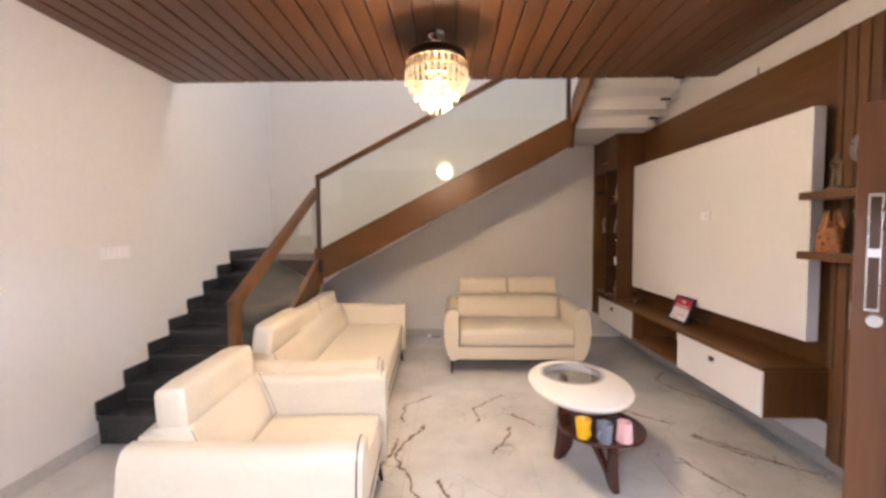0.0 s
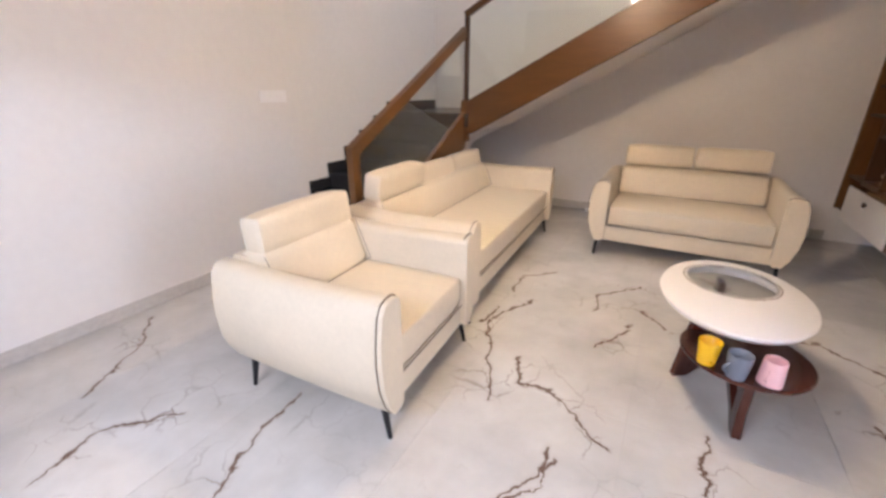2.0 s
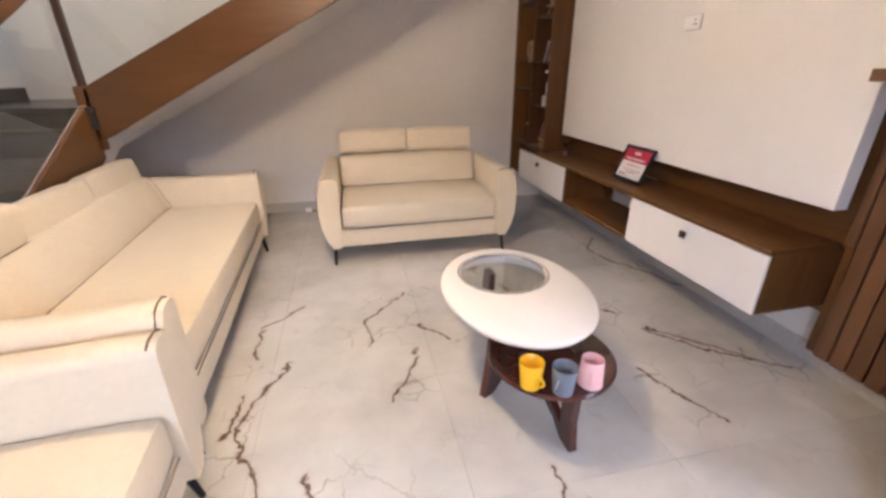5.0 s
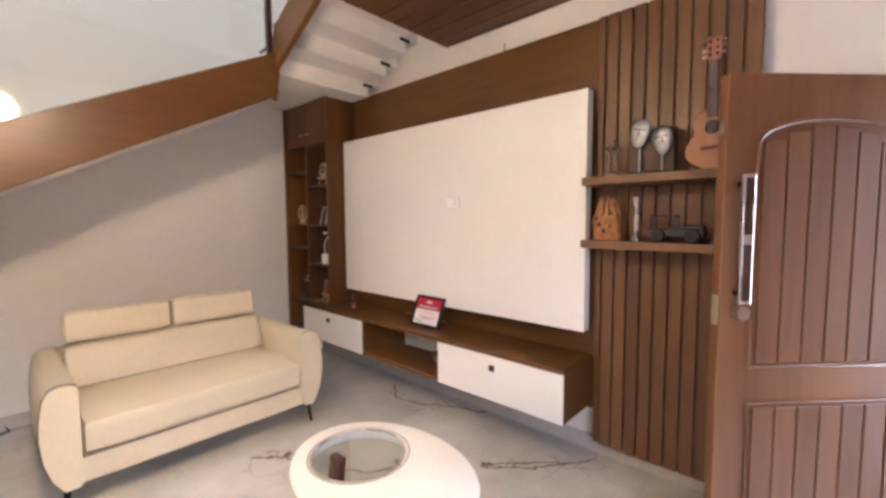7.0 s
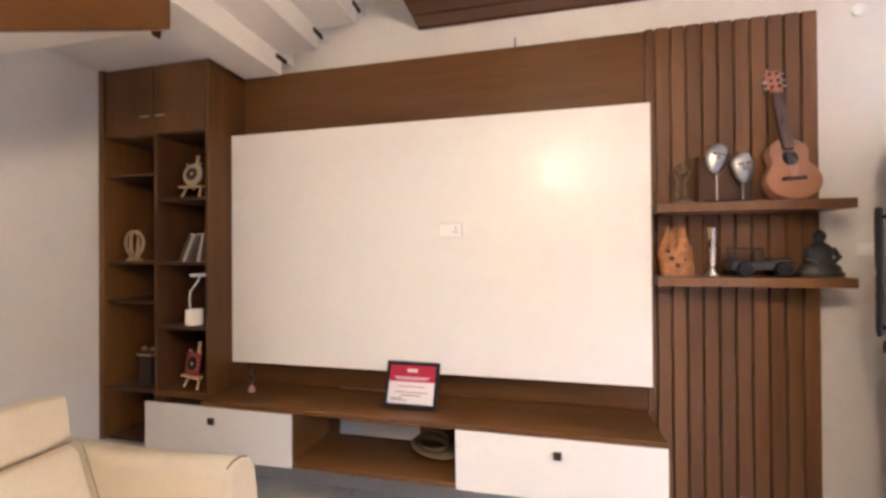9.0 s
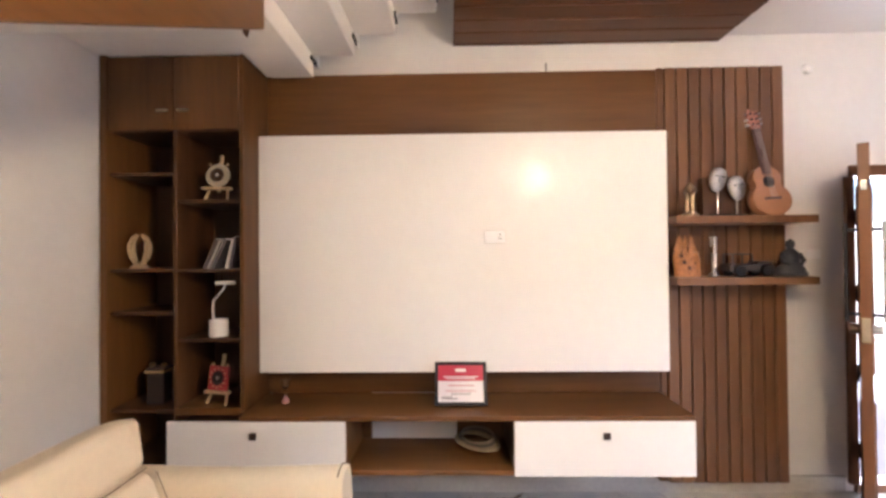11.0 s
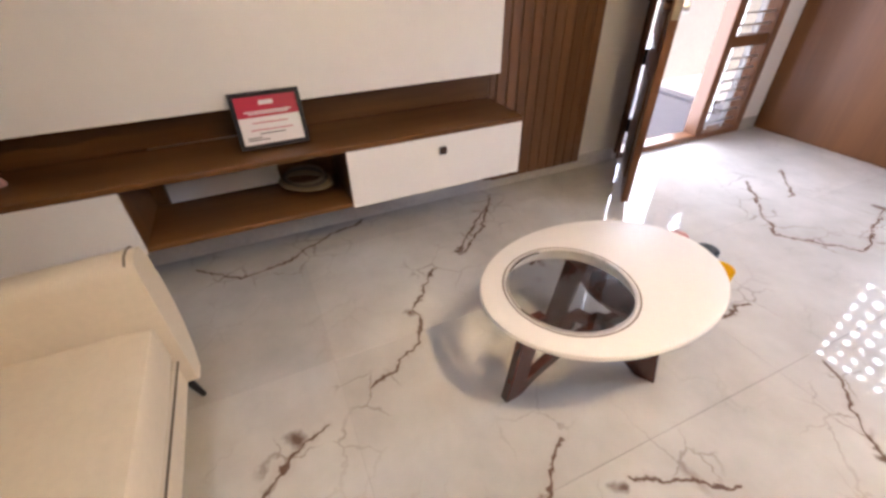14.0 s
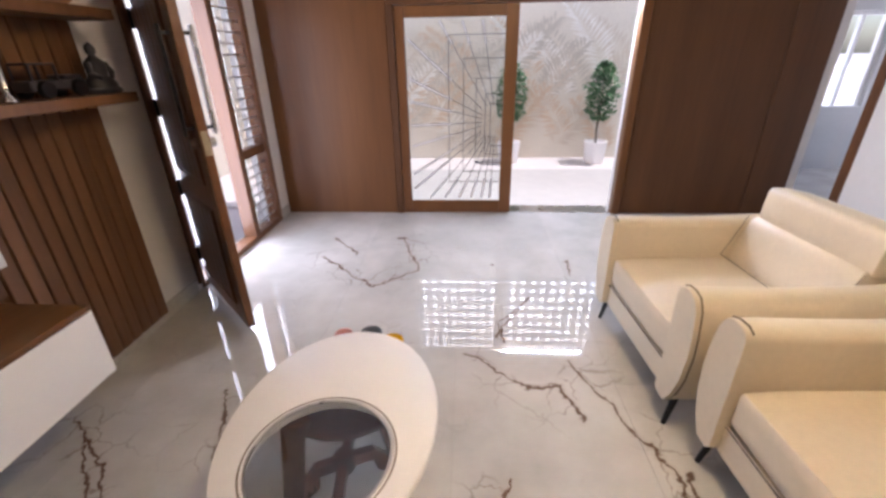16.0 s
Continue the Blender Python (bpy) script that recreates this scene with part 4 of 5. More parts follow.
def sofa(name, label, width, at, heads, depth=0.93, category="sofa"):
    """Seat facing -y of its own axes. heads: for each head cushion, x0, x1, height added, lean."""
    s = thing(name, label, category, at)
    W, y0, y1, aw = width / 2, -depth / 2, depth / 2, 0.165
    xi = W - aw
    part("base", smooth_box((-xi - 0.03, y0 + 0.03, 0.140), (xi + 0.03, y1 - 0.02, 0.285), 0.02), LEATHER, s, smooth=True)
    part("seat_cushion", smooth_box((-xi + 0.003, y0 + 0.02, 0.287), (xi - 0.003, 0.25, 0.465), 0.035, 0.018), LEATHER, s, smooth=True)
    part("seat_piping", tube([(-xi + 0.02, y0 + 0.018, 0.290), (xi - 0.02, y0 + 0.018, 0.290)], 0.0036, 6), SEAM, s, "dark line for seams and crease shade")
    bk = smooth_box((-xi + 0.003, 0.15, 0.45), (xi - 0.003, 0.34, 0.715), 0.045)
    for v in bk.verts:
        v.co.y += 0.38 * (v.co.z - 0.45)
    part("back_cushion", bk, LEATHER, s, smooth=True)
    part("back_frame", smooth_box((-xi - 0.02, y1 - 0.13, 0.20), (xi + 0.02, y1, 0.695), 0.04), LEATHER, s, smooth=True)
    for side in (-1, 1):
        bm, path = arm_mesh(side, side * xi, y0, y1 - 0.02, 0.141, 0.685, aw)
        a = part("arm", bm, LEATHER, s, smooth=True)
        part("arm_piping", tube(path, 0.0036, 6), SEAM, a, "dark piping along the arm front", smooth=True)
        for yl in (y0 + 0.035, y1 - 0.10):
            part("leg", tube([(side * (W - 0.10), yl + (0.03 if yl < 0 else -0.02), 0.15), (side * (W - 0.09), yl, 0.0)], 0.017, 8, taper=0.6), BLACK, s, "slim black metal leg")
        # back lines are dark tubes drawn for soft shadow in the creases
        part("back_crease_shade", tube([(side * xi * 0.999, 0.150, 0.465), (side * xi * 0.999, 0.245, 0.70)], 0.002, 6), SEAM, s, "dark line for seams and crease shade")
    part("back_crease_shade", tube([(-xi + 0.01, 0.148, 0.472), (xi - 0.01, 0.148, 0.472)], 0.0022, 6), SEAM, s, "dark line for seams and crease shade")
    for x0, x1, up, lean in heads:
        h = smooth_box((x0, -0.075, 0.0), (x1, 0.075, 0.205), 0.04)
        bmesh.ops.rotate(h, verts=h.verts, cent=(0, 0, 0), matrix=Matrix.Rotation(radians(lean), 3, "X"))
        bmesh.ops.translate(h, verts=h.verts, vec=(0, 0.335, 0.685 + up))
        part("headrest", h, LEATHER, s, "padded adjustable headrest", smooth=True)
        part("headrest_seam", tube([(x0 + 0.02, 0.258, 0.70 + up), (x1 - 0.02, 0.258, 0.70 + up)], 0.002, 6), SEAM, s, "dark line for seams and crease shade")
    return s


sofa("loveseat", "cream leatherette two-seat sofa with dark piping on slim black legs", 1.54, pose(1.152, 5.785, 0, 0, 0, 0), [(-0.59, -0.006, 0.03, -8), (0.006, 0.59, 0.03, -8)], 0.95)
sofa("armchair", "cream leatherette armchair with dark piping and one headrest", 1.01, pose(-0.375, 3.05, 0, 0, 0, 93), [(-0.322, 0.348, -0.016, -4)], 0.95, "armchair")
sofa("sofa", "long cream leatherette sofa with three headrests beside the stairs", 2.26, pose(-0.495, 4.70, 0, 0, 0, 92.3), [(-0.97, -0.33, 0.01, 8), (-0.32, 0.32, -0.05, -12), (0.33, 0.97, -0.05, -12)], 0.95)


# ---- coffee table ----
tb = thing("coffee_table", "oval white coffee table with round glass inset, dark wooden base", "table")
TX, TY, TZ = 1.355, 3.92, 0.455
HX, HY, HR = 1.352, 4.07, 0.212
bm = bmesh.new()
N = 72
def top_ring(sx, sy, z):
    return [bm.verts.new((TX + sx * math.cos(2 * math.pi * k / N), TY + sy * math.sin(2 * math.pi * k / N), z)) for k in range(N)]
def hole_ring(r, z):
    out = []
    for k in range(N):
        a = math.atan2(0.455 * math.sin(2 * math.pi * k / N) * 1.0 + TY - HY, 0.335 * math.cos(2 * math.pi * k / N) + TX - HX)
        out.append(bm.verts.new((HX + r * math.cos(a), HY + r * math.sin(a), z)))
    return out
rings = [hole_ring(HR, TZ - 0.03), hole_ring(HR, TZ - 0.004), hole_ring(HR + 0.004, TZ), top_ring(0.325, 0.445, TZ), top_ring(0.335, 0.455, TZ - 0.006), top_ring(0.338, 0.458, TZ - 0.016),
         top_ring(0.325, 0.44, TZ - 0.038), top_ring(0.285, 0.39, TZ - 0.062), hole_ring(HR + 0.02, TZ - 0.062), hole_ring(HR, TZ - 0.03)]
for a, b in zip(rings, rings[1:]):
    for k in range(N):
        j2 = (k + 1) % N
        bm.faces.new((a[k], a[j2], b[j2], b[k]))
bmesh.ops.remove_doubles(bm, verts=bm.verts, dist=1e-5)
bmesh.ops.recalc_face_normals(bm, faces=bm.faces)
part("tabletop", bm, TABLE_WHITE, tb, "white lacquered oval top", smooth=True)
part("glass_inset", lathe([(0, -0.008), (HR - 0.006, -0.008), (HR - 0.006, 0), (0, 0)], 64, (HX, HY, TZ - 0.002)), SMOKED, tb, "round grey glass inset").visible_shadow = False
bm = bmesh.new()
for r0, r1 in ((HR - 0.007, HR - 0.0005),):
    lathe([(r0, -0.006), (r1, -0.006), (r1, 0.0015), (r0, 0.0015), (r0, -0.006)], 64, (HX, HY, TZ), bm=bm)
bmesh.ops.delete(bm, geom=[f for f in bm.faces if len(f.verts) > 4], context="FACES")
part("inset_ring", bm, STEEL, tb, "thin grey ring", smooth=True)
bm = lathe([(HR + 0.008, 0.0), (HR + 0.011, 0.0006), (HR + 0.014, 0.0)], 64, (HX, HY, TZ), bm=None)
bm.faces.ensure_lookup_table()
bmesh.ops.delete(bm, geom=[f for f in bm.faces if len(f.verts) > 4], context="FACES")
part("groove", bm, SEAM, tb, "dark hairline round the inset")
part("lower_shelf", lathe([(0, 0), (0.25, 0), (0.262, 0.007), (0.262, 0.018), (0.256, 0.024), (0, 0.024)], 56, (1.405, 3.615, 0.266)), MAHOGANY, tb, "round dark wooden lower shelf", smooth=True)
hub = Vector((1.37, 3.86, 0.0))
for fx, fy in ((1.325, 4.31), (1.15, 3.73), (1.41, 3.365), (1.60, 3.93)):
    f = Vector((fx, fy, 0))
    inw = (hub - f)
    L = inw.length
    inw.normalize()
    a = math.degrees(math.atan2(inw.y, inw.x))
    top = 0.386 if (fx, fy) != (1.41, 3.365) else 0.266
    ins = 0.06 if top > 0.3 else 0.02
    bm = prism([(0.0, 0.0), (0.06, 0.0), (0.085, 0.045), (ins + 0.075, top), (ins - 0.005, top), (0.02, 0.12)], "y", -0.019, 0.019, 0.004, 1)
    part("leg", bm, MAHOGANY, tb, at=pose(fx, fy, 0, 0, 0, a))
    bm = prism([(0.03, 0.0), (0.075, 0.0), (0.14, 0.055), (L * 0.6, 0.115), (L, 0.135), (L, 0.185), (L * 0.55, 0.165), (0.06, 0.06)], "y", -0.017, 0.017, 0.003, 1)
    part("brace", bm, MAHOGANY, tb, at=pose(fx, fy, 0, 0, 0, a))
part("hub", lathe([(0, 0.12), (0.035, 0.12), (0.035, 0.195), (0, 0.195)], 16, tuple(hub)), MAHOGANY, tb)


def mug(label, color, x, y, turn, r0, r1, upside=False):
    m = thing("mug", label, "mug", pose(x, y, 0.2905, 0, 0, turn), "mugs on the table")
    c = mat("glazed_ceramic", color, 0.25, var=0.03)
    h = 0.112
    part("cup", lathe([(0, 0.004), (r0 - 0.006, 0.004), (r0 - 0.006, 0), (r0, 0.002), (r1, h - 0.003), (r1 - 0.002, h), (r1 - 0.005, h - 0.003), (r0 - 0.006, 0.008), (0, 0.008)], 32), c, m, smooth=True)
    part("handle", tube([((r0 + r1) / 2 - 0.004 + 0.028 * math.sin(math.pi * q / 8), 0, 0.022 + 0.055 * q / 8) for q in range(9)], 0.0055, 8), c, m, smooth=True)
    return m


mug("bright yellow ceramic mug on the lower table shelf", (0.85, 0.50, 0.005), 1.243, 3.452, -70, 0.036, 0.047)
mug("blue-grey ceramic mug on the lower table shelf", (0.16, 0.18, 0.22), 1.348, 3.398, 215, 0.038, 0.047)
mug("pale pink ceramic mug on the lower table shelf", (0.82, 0.50, 0.50), 1.468, 3.415, -120, 0.047, 0.041)

# ---- chandelier ----
ch = thing("chandelier", "round crystal chandelier glowing warm under the wooden ceiling", "chandelier", pose(0.375, 3.95, 0))
part("canopy", lathe([(0, 2.858), (0.055, 2.858), (0.055, 2.84), (0.03, 2.815), (0, 2.81)], 24), STEEL, ch, smooth=True)
part("rod", tube([(0, 0, 2.82), (0, 0, 2.75)], 0.008, 8), STEEL, ch)
part("crown_plate", lathe([(0, 2.765), (0.05, 2.762), (0.14, 2.745), (0.198, 2.71), (0.212, 2.665), (0.204, 2.65), (0, 2.65)], 40), BRONZE, ch, "dark domed crown plate", smooth=True)
bm = bmesh.new()
v = [bm.verts.new(q) for q in ((0, 0, 0.012), (0, 0.016, 0), (0, -0.016, 0), (0.006, 0, -0.030), (-0.006, 0, -0.030), (0, 0, -0.084))]
for q in ((0, 1, 3), (0, 3, 2), (0, 2, 4), (0, 4, 1), (5, 3, 1), (5, 2, 3), (5, 4, 2), (5, 1, 4)):
    bm.faces.new([v[i] for i in q])
bmesh.ops.recalc_face_normals(bm, faces=bm.faces)
drop = bpy.data.meshes.new("crystal_drop")
bm.to_mesh(drop), bm.free()
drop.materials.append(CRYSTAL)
# top tier copies the drop with a weaker painted glow
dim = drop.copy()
dim.materials[0] = CRYSTAL_DIM
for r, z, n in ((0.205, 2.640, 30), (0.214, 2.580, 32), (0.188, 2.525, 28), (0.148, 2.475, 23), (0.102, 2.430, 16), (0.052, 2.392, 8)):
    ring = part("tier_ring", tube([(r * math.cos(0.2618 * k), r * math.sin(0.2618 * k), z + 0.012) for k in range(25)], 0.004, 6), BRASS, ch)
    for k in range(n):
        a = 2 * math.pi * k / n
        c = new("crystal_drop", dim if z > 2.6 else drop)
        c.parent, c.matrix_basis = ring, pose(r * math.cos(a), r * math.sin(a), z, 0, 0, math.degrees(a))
part("bulb", lathe([(0, -0.03), (0.022, -0.02), (0.026, 0), (0.015, 0.03), (0, 0.04)], 16, (0, 0, 2.52)), BULB, ch, smooth=True)
lamp = bpy.data.lights.new("chandelier_light", "POINT")
lamp.energy, lamp.color, lamp.shadow_soft_size = 90.0, (1.0, 0.745, 0.425), 0.11
lo = new("chandelier_light", lamp)
lo.location = (0.375, 3.95, 2.385)

# ---- ornaments on the wall shelves ----
ZU, ZD = 1.7285, 1.3755
uk = thing("ukulele", "small orange-brown wooden ukulele leaning upright", "ukulele", pose(2.615, 2.985, ZU + 0.004, -13, -3, -90) @ Matrix.Diagonal((0.96, 1.0, 1.13, 1.0)))
UB, UD = mat("ukulele_top", (0.36, 0.175, 0.095), 0.3, var=0.1), mat("ukulele_neck", (0.09, 0.05, 0.05), 0.4)
out = []
for side in (1, -1):
    run = []
    for q in range(25):
        z = 0.1375 - 0.1375 * math.cos(math.pi * q / 24)
        low = 0.118 * math.sqrt(max(0, 1 - ((z - 0.090) / 0.0905) ** 2))
        high = 0.086 * math.sqrt(max(0, 1 - ((z - 0.212) / 0.0635) ** 2))
        waist = 0.076 if 0.15 < z < 0.20 else 0
        run.append((side * max(low, high, waist, 0.012), z))
    out += run if side == 1 else run[::-1]
body = part("body", prism(out, "y", 0.005, 0.065, 0.004, 1), UB, uk, smooth=True)
part("sound_hole", lathe([(0.033, 0), (0.033, 0.003), (0, 0.003)], 24), BLACK, uk, at=pose(0, 0.0045, 0.185, 90, 0, 0))
part("bridge", box((-0.05, -0.006, 0.085), (0.05, 0.005, 0.10), 0.003, 1), UD, uk)
part("neck", box((-0.025, -0.008, 0.225), (0.025, 0.012, 0.49), 0.004, 1), UD, uk)
part("head", prism([(-0.026, 0.485), (0.026, 0.485), (0.036, 0.52), (0.033, 0.61), (-0.033, 0.61), (-0.036, 0.52)], "y", -0.004, 0.012, 0.003, 1), mat("ukulele_head", (0.42, 0.17, 0.11), 0.35), uk)
for sx in (-1, 1):
    for z in (0.515, 0.545, 0.578):
        part("tuning_peg", tube([(sx * 0.034, 0.004, z), (sx * 0.052, 0.004, z)], 0.008, 8), STEEL, uk)
        part("string_post", tube([(sx * 0.016, -0.004, z), (sx * 0.016, -0.014, z)], 0.006, 8), BLACK, uk)
for k in range(4):
    part("string", tube([(-0.015 + 0.01 * k, -0.010, 0.095), (-0.012 + 0.008 * k, -0.012, 0.51)], 0.0008, 4), STEEL, uk)

mk = thing("mask_sculpture", "two silver mask faces on a dark wooden block", "sculpture", pose(2.665, 3.27, ZU))
part("block", box((0.0, -0.115, 0), (0.05, 0.115, 0.235), 0.004, 2), DARK_INNER, mk)
for y, z, tilt in ((0.045, 0.215, 12), (-0.065, 0.165, -10)):
    f = part("mask", lathe([(0, -0.075), (0.022, -0.066), (0.042, -0.035), (0.050, 0.005), (0.048, 0.035), (0.034, 0.062), (0, 0.075)], 20, (0, 0, 0), 0.45, 1.0), SILVER, mk, "silver mask", smooth=True, at=pose(-0.03, y, z, tilt, 0, 0))
    part("nose", lathe([(0, -0.02), (0.009, -0.015), (0.004, 0.02), (0, 0.03)], 10, (-0.024, 0, 0)), SILVER, f, smooth=True)
    for sy in (-0.018, 0.018):
        part("eye_slot", box((-0.024, sy - 0.010, 0.014), (-0.018, sy + 0.010, 0.020)), BLACK, f)
    part("stem", tube([(-0.03, y, 0.0), (-0.03, y, z - 0.06)], 0.004, 8), STEEL, mk)
part("foot", box((-0.05, -0.11, 0), (0.0, 0.11, 0.012), 0.003, 1), BLACK, mk)

tr = thing("brass_figurine", "small tarnished brass figurine on a round base", "figurine", pose(2.66, 3.463, ZU))
bm = lathe([(0, 0), (0.045, 0), (0.045, 0.018), (0.03, 0.026), (0.02, 0.03), (0, 0.03)], 20)
for sy in (-1, 1):
    tube([(0, sy * 0.018, 0.02), (0, sy * 0.022, 0.06), (0.0, sy * 0.014, 0.10), (0, sy * 0.02, 0.13), (-0.01, sy * 0.035, 0.155), (-0.006, sy * 0.018, 0.185)], 0.013, 8, bm, 0.6)
lathe([(0, 0.15), (0.016, 0.16), (0.018, 0.18), (0.01, 0.20), (0, 0.205)], 12, bm=bm)
part("figure", bm, mat("tarnished_brass", (0.20, 0.15, 0.10), 0.38, metal=0.85, var=0.5, scale=40), tr, smooth=True)

fl = thing("wood_carving", "orange carved wooden flame-shaped ornament", "ornament", pose(2.66, 3.49, ZD))
bm, rr = bmesh.new(), random.Random(5)
rows = []
for z in (0.0, 0.02, 0.06, 0.10, 0.14, 1.0):
    rows.append([])
    for k in range(22):
        t = 2 * math.pi * k / 22
        r = 0.074 * (1 + 0.10 * math.sin(3 * t + z * 30) + rr.uniform(-0.06, 0.06)) * (1 - 0.5 * (z == 1.0))
        zz = z if z < 1 else (0.245 if k % 3 == 0 else 0.165) + rr.uniform(-0.02, 0.02)
        rows[-1].append(bm.verts.new((0.55 * r * math.cos(t), r * math.sin(t), zz)))
for p, q in zip(rows, rows[1:]):
    for k in range(22):
        bm.faces.new((p[k], p[(k + 1) % 22], q[(k + 1) % 22], q[k]))
bm.faces.new(rows[0])
cap = bm.verts.new((0, 0, 0.14))
for k in range(22):
    bm.faces.new((rows[-1][k], rows[-1][(k + 1) % 22], cap))
bmesh.ops.recalc_face_normals(bm, faces=bm.faces)
part("carving", bm, mat("burnt_orange_wood", (0.34, 0.14, 0.045), 0.35, var=0.75, scale=34), fl, smooth=True)
# small dark lenses drawn for the shade in the carved cavities
for dy, dz in ((0.030, 0.085), (-0.028, 0.080), (0.004, 0.050), (0.045, 0.120), (-0.020, 0.135)):
    part("shade_spot", lathe([(0, -0.010), (0.009, -0.006), (0.012, 0), (0.009, 0.008), (0, 0.014)], 10, (-0.040 + abs(dy) * 0.2, dy, dz), 0.5, 1.0), BRONZE, fl, "dark spot drawn for shade in the carving", smooth=True)
vs = thing("flute_vase", "slim silver vase on the lower shelf", "vase", pose(2.66, 3.327, ZD))
part("body", lathe([(0, 0), (0.028, 0), (0.028, 0.008), (0.012, 0.03), (0.014, 0.12), (0.02, 0.22), (0.024, 0.235), (0.017, 0.235), (0, 0.20)], 20), STEEL, vs, smooth=True)
car = thing("model_jeep", "dark metal toy jeep on the lower shelf", "toy car", pose(2.66, 3.135, ZD, 0, 0, 90))
CARB = mat("dark_toy_metal", (0.05, 0.045, 0.05), 0.4, metal=0.3)
part("chassis", box((-0.13, -0.045, 0.028), (0.13, 0.045, 0.07), 0.008, 2), CARB, car)
part("bonnet", box((-0.125, -0.04, 0.07), (-0.03, 0.04, 0.088), 0.008, 2), CARB, car)
part("roof", box((-0.005, -0.043, 0.125), (0.115, 0.043, 0.135), 0.003, 1), CARB, car)
for px in (0.0, 0.11):
    for py in (-0.04, 0.04):
        part("pillar", box((px - 0.004, py - 0.004, 0.068), (px + 0.004, py + 0.004, 0.126)), CARB, car)
for px in (-0.08, 0.075):
    for py in (-0.05, 0.05):
        part("wheel", lathe([(0, -0.013), (0.032, -0.013), (0.035, -0.008), (0.035, 0.008), (0.032, 0.013), (0, 0.013)], 18), BLACK, car, at=pose(px, py, 0.035, 90, 0, 0), smooth=True)
bd = thing("seated_statue", "dark seated statue on the lower shelf", "statue", pose(2.65, 2.89, ZD))
bm = lathe([(0, 0), (0.088, 0), (0.092, 0.01), (0.088, 0.022), (0.08, 0.026), (0.078, 0.045), (0.06, 0.062), (0.046, 0.075), (0.05, 0.11), (0.047, 0.135), (0.026, 0.153), (0.016, 0.162), (0.024, 0.175), (0.026, 0.19), (0.02, 0.205), (0.008, 0.214), (0, 0.22)], 28, (0, 0, 0), 0.72, 1.0)
for sy in (-1, 1):
    tube([(-0.005, sy * 0.045, 0.13), (-0.02, sy * 0.062, 0.09), (-0.04, sy * 0.03, 0.068)], 0.015, 8, bm, 0.7)
part("statue", bm, mat("dark_stone", (0.03, 0.03, 0.035), 0.4), bd, smooth=True)

# ---- things in the bookcase ----
PALEWOOD = mat("pale_wood", (0.48, 0.35, 0.21), 0.5, var=0.1)


def easel(name, label, x, y, z, clock_round, face):
    e = thing(name, label, "clock", pose(x, y, z, 0, 0, 0 if clock_round else -14))
    for sy in (-1, 1):
        part("easel_leg", bar((-0.02, sy * 0.065, 0.0), (0.012, sy * 0.05, 0.075), 0.012, 0.012), PALEWOOD, e)
    part("easel_bar", box((-0.028, -0.082, 0.062), (0.008, 0.082, 0.076), 0.002, 1), PALEWOOD, e)
    part("easel_spine", bar((0.006, 0, 0.05), (0.045, 0, 0.27), 0.012, 0.018), PALEWOOD, e)
    fc = mat("clock_face", face, 0.4)
    tilt = pose(-0.004, 0, 0.076, 0, 9, 0)
    if clock_round:
        b = part("clock_body", lathe([(0, 0), (0.068, 0), (0.07, 0.006), (0.062, 0.016), (0, 0.016)], 32), fc, e, at=tilt @ pose(0, 0, 0.07, 0, -90, 0))
    else:
        b = part("clock_body", box((-0.014, -0.066, 0.0), (0, 0.066, 0.135), 0.002, 1), fc, e, at=tilt)
    cz_ = 0.070
    dial = part("dial", lathe([(0, 0), (0.040, 0), (0.040, 0.003), (0, 0.003)], 28), BLACK if not clock_round else BRONZE, e, at=tilt @ pose(-0.0145, 0, cz_, 0, -90, 0))
    part("dial_centre", lathe([(0, 0), (0.010, 0), (0, 0.004)], 14), STEEL, e, at=tilt @ pose(-0.0175, 0, cz_, 0, -90, 0))
    for k in range(12):
        a = math.pi * k / 6
        part("hour_mark", box((-0.003, -0.004, -0.004), (0.0, 0.004, 0.004)), PALEWOOD, e, at=tilt @ pose(-0.0148, 0.052 * math.sin(a), cz_ + 0.052 * math.cos(a)))
    for sy in (-0.05, 0.05):
        part("knob", lathe([(0, 0), (0.008, 0.003), (0.006, 0.014), (0, 0.016)], 10), PALEWOOD, e, at=tilt @ pose(-0.005, sy, 0.135 if not clock_round else 0.128))


easel("easel_clock", "red square clock on a pale wooden easel", 2.53, 6.225, 0.6805, False, (0.24, 0.014, 0.022))
easel("easel_clock", "round carved clock on a pale wooden easel", 2.53, 6.225, 1.8425, True, (0.42, 0.36, 0.28))

dk = thing("desk_lamp", "white desk lamp with a bent neck and pen-cup base", "lamp", pose(2.55, 6.235, 1.0615))
part("base_cup", lathe([(0, 0), (0.048, 0), (0.05, 0.01), (0.05, 0.095), (0.046, 0.095), (0.044, 0.02), (0, 0.02)], 28), PLASTIC, dk, smooth=True)
part("neck", tube([(0, 0.03, 0.09), (0, 0.036, 0.16), (0, 0.03, 0.205), (0, -0.005, 0.245), (0, -0.03, 0.275), (0, -0.038, 0.30)], 0.006, 8), PLASTIC, dk, smooth=True)
part("head", lathe([(0, 0), (0.05, 0.0), (0.056, 0.008), (0.05, 0.018), (0, 0.02)], 28, (0, -0.04, 0.298)), PLASTIC, dk, smooth=True)

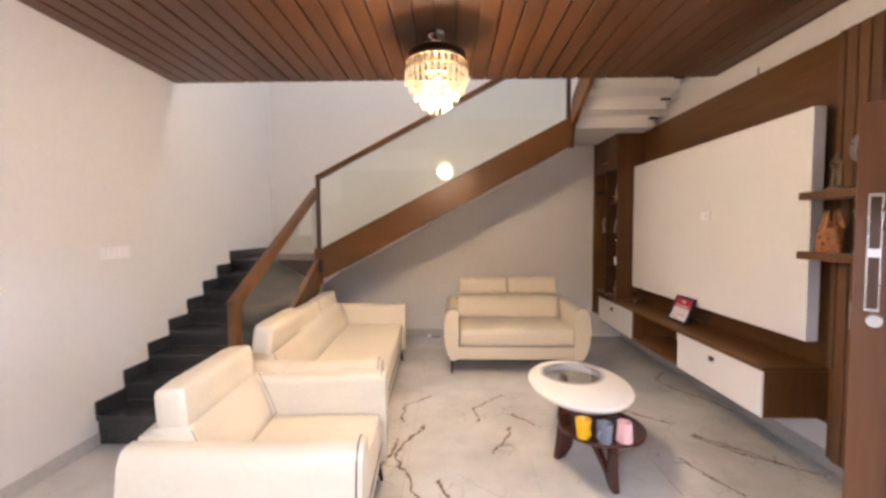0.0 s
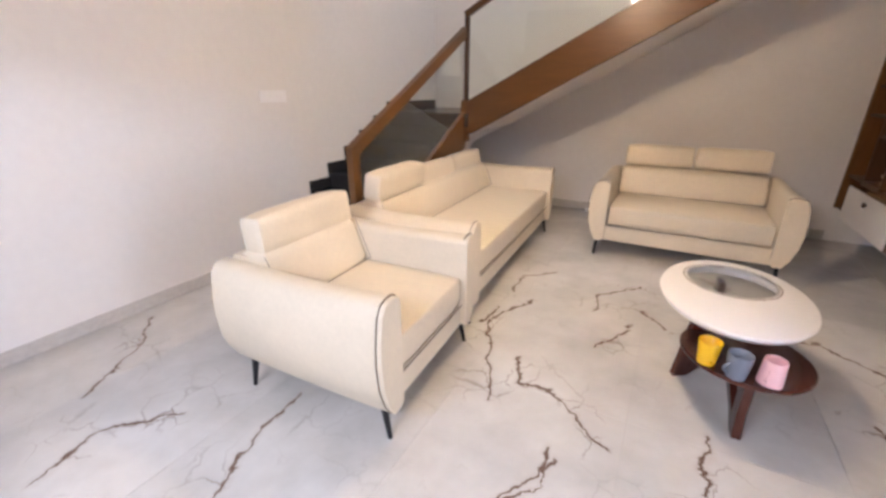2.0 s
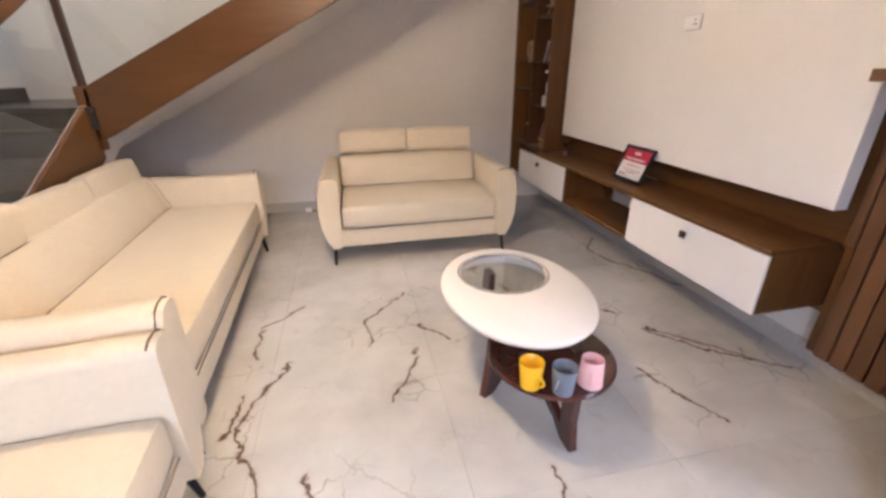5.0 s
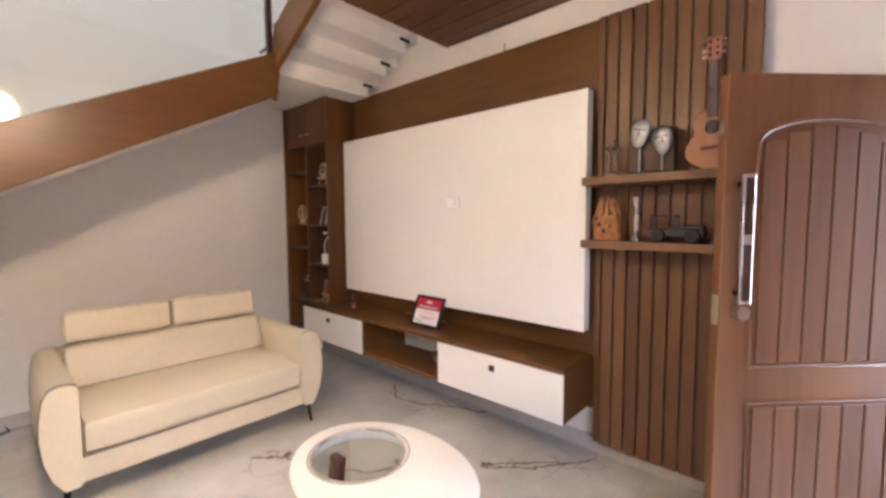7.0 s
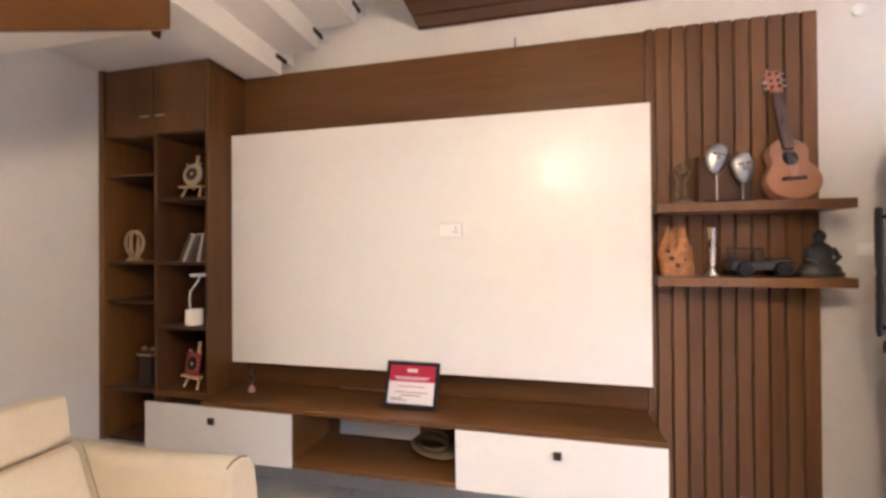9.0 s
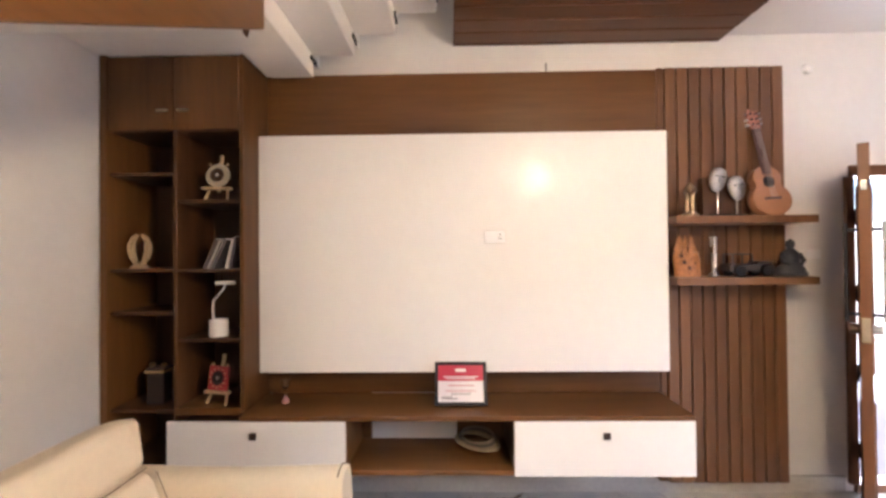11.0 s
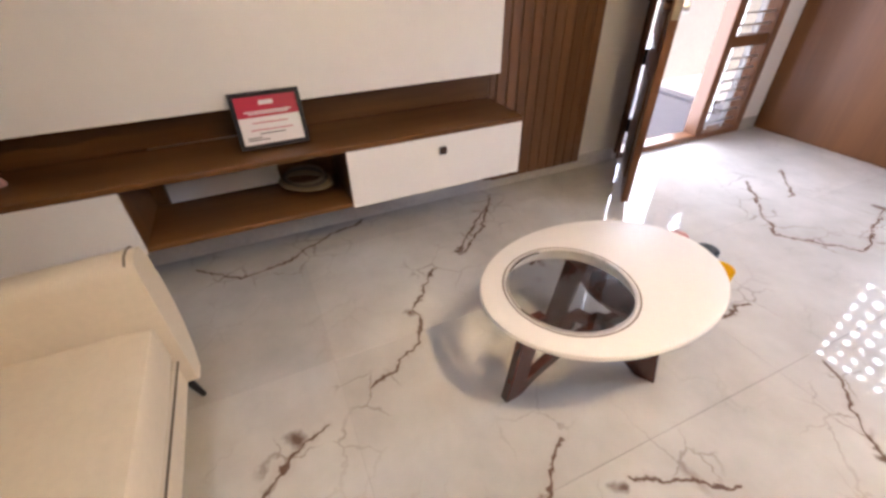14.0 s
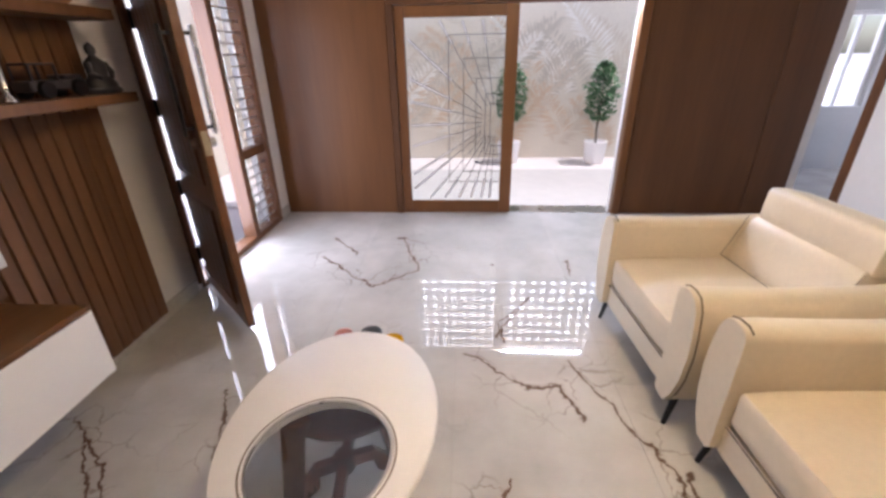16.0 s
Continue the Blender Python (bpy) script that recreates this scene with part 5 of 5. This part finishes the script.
bl = thing("blade_ornament", "pale wooden ornament of curved blades round a dark core", "ornament", pose(2.56, 6.705, 1.4555) @ Matrix.Diagonal((0.86, 0.86, 0.86, 1.0)))
part("base", lathe([(0, 0), (0.065, 0), (0.062, 0.015), (0.03, 0.03), (0, 0.03)], 20, (0, 0, 0), 0.6, 1), PALEWOOD, bl, smooth=True)
for sgn in (1, -1):
    for lean in (0.35, -0.35):
        prof = [(0.022, 0.03), (0.044, 0.07), (0.058, 0.12), (0.058, 0.16), (0.044, 0.20), (0.020, 0.228)]
        part("blade", tube([(r * lean, sgn * r, z) for r, z in prof], 0.014, 8, taper=0.7), PALEWOOD, bl, "pale curved blade", smooth=True)
part("core", lathe([(0, 0.03), (0.008, 0.03), (0.010, 0.10), (0.022, 0.135), (0.022, 0.165), (0.010, 0.185), (0, 0.19)], 14, (0.03, 0, 0), 0.6, 1), MAHOGANY, bl, "dark carved core", smooth=True)

bx2 = thing("gift_box", "dark box with a ribbon round its top", "box", pose(2.58, 6.605, 0.6695))
part("body", box((-0.04, -0.05, 0), (0.04, 0.05, 0.175), 0.004, 1), mat("dark_card", (0.028, 0.017, 0.015), 0.6), bx2)
part("lid", box((-0.044, -0.054, 0.175), (0.044, 0.054, 0.210), 0.004, 1), mat("maroon_card", (0.045, 0.022, 0.02), 0.6), bx2)
part("ribbon", box((-0.046, -0.056, 0.183), (0.046, 0.056, 0.195)), BRASS, bx2)
for sy in (-0.035, 0.035):
    part("bow", lathe([(0, 0), (0.015, 0.006), (0.018, 0.016), (0.008, 0.026), (0, 0.028)], 10, (-0.01, sy, 0.210)), BRASS, bx2, smooth=True)

rb = random.Random(3)
for k in range(5):
    cc = ((0.06, 0.045, 0.04), (0.45, 0.42, 0.38), (0.10, 0.09, 0.09), (0.50, 0.46, 0.42), (0.05, 0.04, 0.05))[k]
    lean = (24, 24, 24, 14, 10)[k]
    y = 6.30 - 0.024 * k - (0.055 if k > 2 else 0)
    b = thing("book", "thin upright book leaning to one side", "book", pose(2.50, y, 1.4525 + 0.002, lean, 0, 0), "leaning books")
    t = (0.016, 0.012, 0.018, 0.014, 0.016)[k]
    part("cover", box((0, -t, 0.001), (0.13, 0, 0.185 - 0.012 * (k % 2)), 0.0015, 1), mat("book_cover", cc, 0.45), b)
    part("pages", box((0.003, -t + 0.002, 0.186 - 0.012 * (k % 2) - 0.004), (0.127, -0.002, 0.1862 - 0.012 * (k % 2))), PLASTIC, b)

# ---- things on the console ----
ce = thing("certificate_frame", "black framed red and white certificate leaning on the console", "picture frame", pose(2.515, 4.838, 0.6675, 0, 22, 0))
PAPER, RED = mat("certificate_paper", (0.75, 0.72, 0.72), 0.3, var=0.02), mat("certificate_red", (0.42, 0.015, 0.045), 0.3, var=0.03)
for lo_, hi_ in (((0, -0.150, 0), (0.018, 0.150, 0.020)), ((0, -0.150, 0.222), (0.018, 0.150, 0.242)), ((0, -0.150, 0.020), (0.018, -0.130, 0.222)), ((0, 0.130, 0.020), (0.018, 0.150, 0.222))):
    part("frame", box(lo_, hi_, 0.003, 1), BLACK, ce)
pg = part("paper", box((0.008, -0.13, 0.02), (0.016, 0.13, 0.222)), PAPER, ce)
part("red_band", box((0.0045, -0.13, 0.135), (0.0078, 0.13, 0.222)), RED, ce, "dark red printed band")
part("emblem", box((0.0025, -0.030, 0.185), (0.0044, 0.030, 0.203), 0.001, 1), PAPER, ce)
for y0, y1, z in ((-0.10, 0.10, 0.155), (-0.085, 0.085, 0.146)):
    part("print_line", box((0.0025, y0, z), (0.0044, y1, z + 0.005)), PAPER, ce)
for y0, y1, z, m in ((-0.075, 0.075, 0.108, RED), (-0.09, 0.09, 0.078, RED), (-0.055, 0.055, 0.062, BLACK), (0.02, 0.11, 0.036, BLACK), (0.05, 0.11, 0.046, BLACK)):
    part("print_line", box((0.0055, y0, z), (0.0078, y1, z + 0.004)), m, ce)
part("prop", bar((0.016, 0, 0.15), (0.098, 0, 0.040), 0.03, 0.004), BLACK, ce)
hg = thing("glass_ornament", "small clear glass goblet ornament on the console", "ornament", pose(2.60, 5.87, 0.659))
part("foot", lathe([(0, 0), (0.022, 0), (0.024, 0.012), (0.014, 0.03), (0.005, 0.04), (0, 0.04)], 18), mat("rose_glass", (0.35, 0.20, 0.18), 0.15), hg, smooth=True)
part("bowl", lathe([(0.005, 0.04), (0.008, 0.07), (0.022, 0.10), (0.026, 0.135), (0.024, 0.135), (0.018, 0.10), (0, 0.075)], 18), CLEAR, hg, smooth=True)

# floor socket strip by the back wall
es = thing("floor_plug", "small white plug with a short cable by the back wall", "plug", pose(0.16, 6.80, 0))
part("plug", box((-0.03, -0.02, 0.0), (0.03, 0.02, 0.035), 0.006, 2), PLASTIC, es)
part("cable", tube([(0.03, 0, 0.012), (0.09, -0.03, 0.006), (0.14, 0.0, 0.006), (0.12, 0.03, 0.03)], 0.005, 6), BLACK, es)

# ---- marble tiles, each a piece of the floor ----
floor = bpy.data.objects["floor"]
xs = [XL - 2.6] + [0.98 + 0.8 * k for k in range(-7, 3)] + [3.05]
ys = [-1.18, 0.05, 1.65, 3.25, 4.85, 6.45, YB]
for a, b in zip(xs, xs[1:]):
    for c, d in zip(ys, ys[1:]):
        if b - a < 0.02 or (b < XL - 0.2 and c > 2.7) or (a > -2.2 and d < 0.5):
            continue
        lo_c = max(c, 0.46) if a > -2.25 else c
        part("floor_tile", box((a + 0.0008, lo_c + 0.0008, -0.010), (b - 0.0008, d - 0.0008, 0.0)), MARBLE, floor)
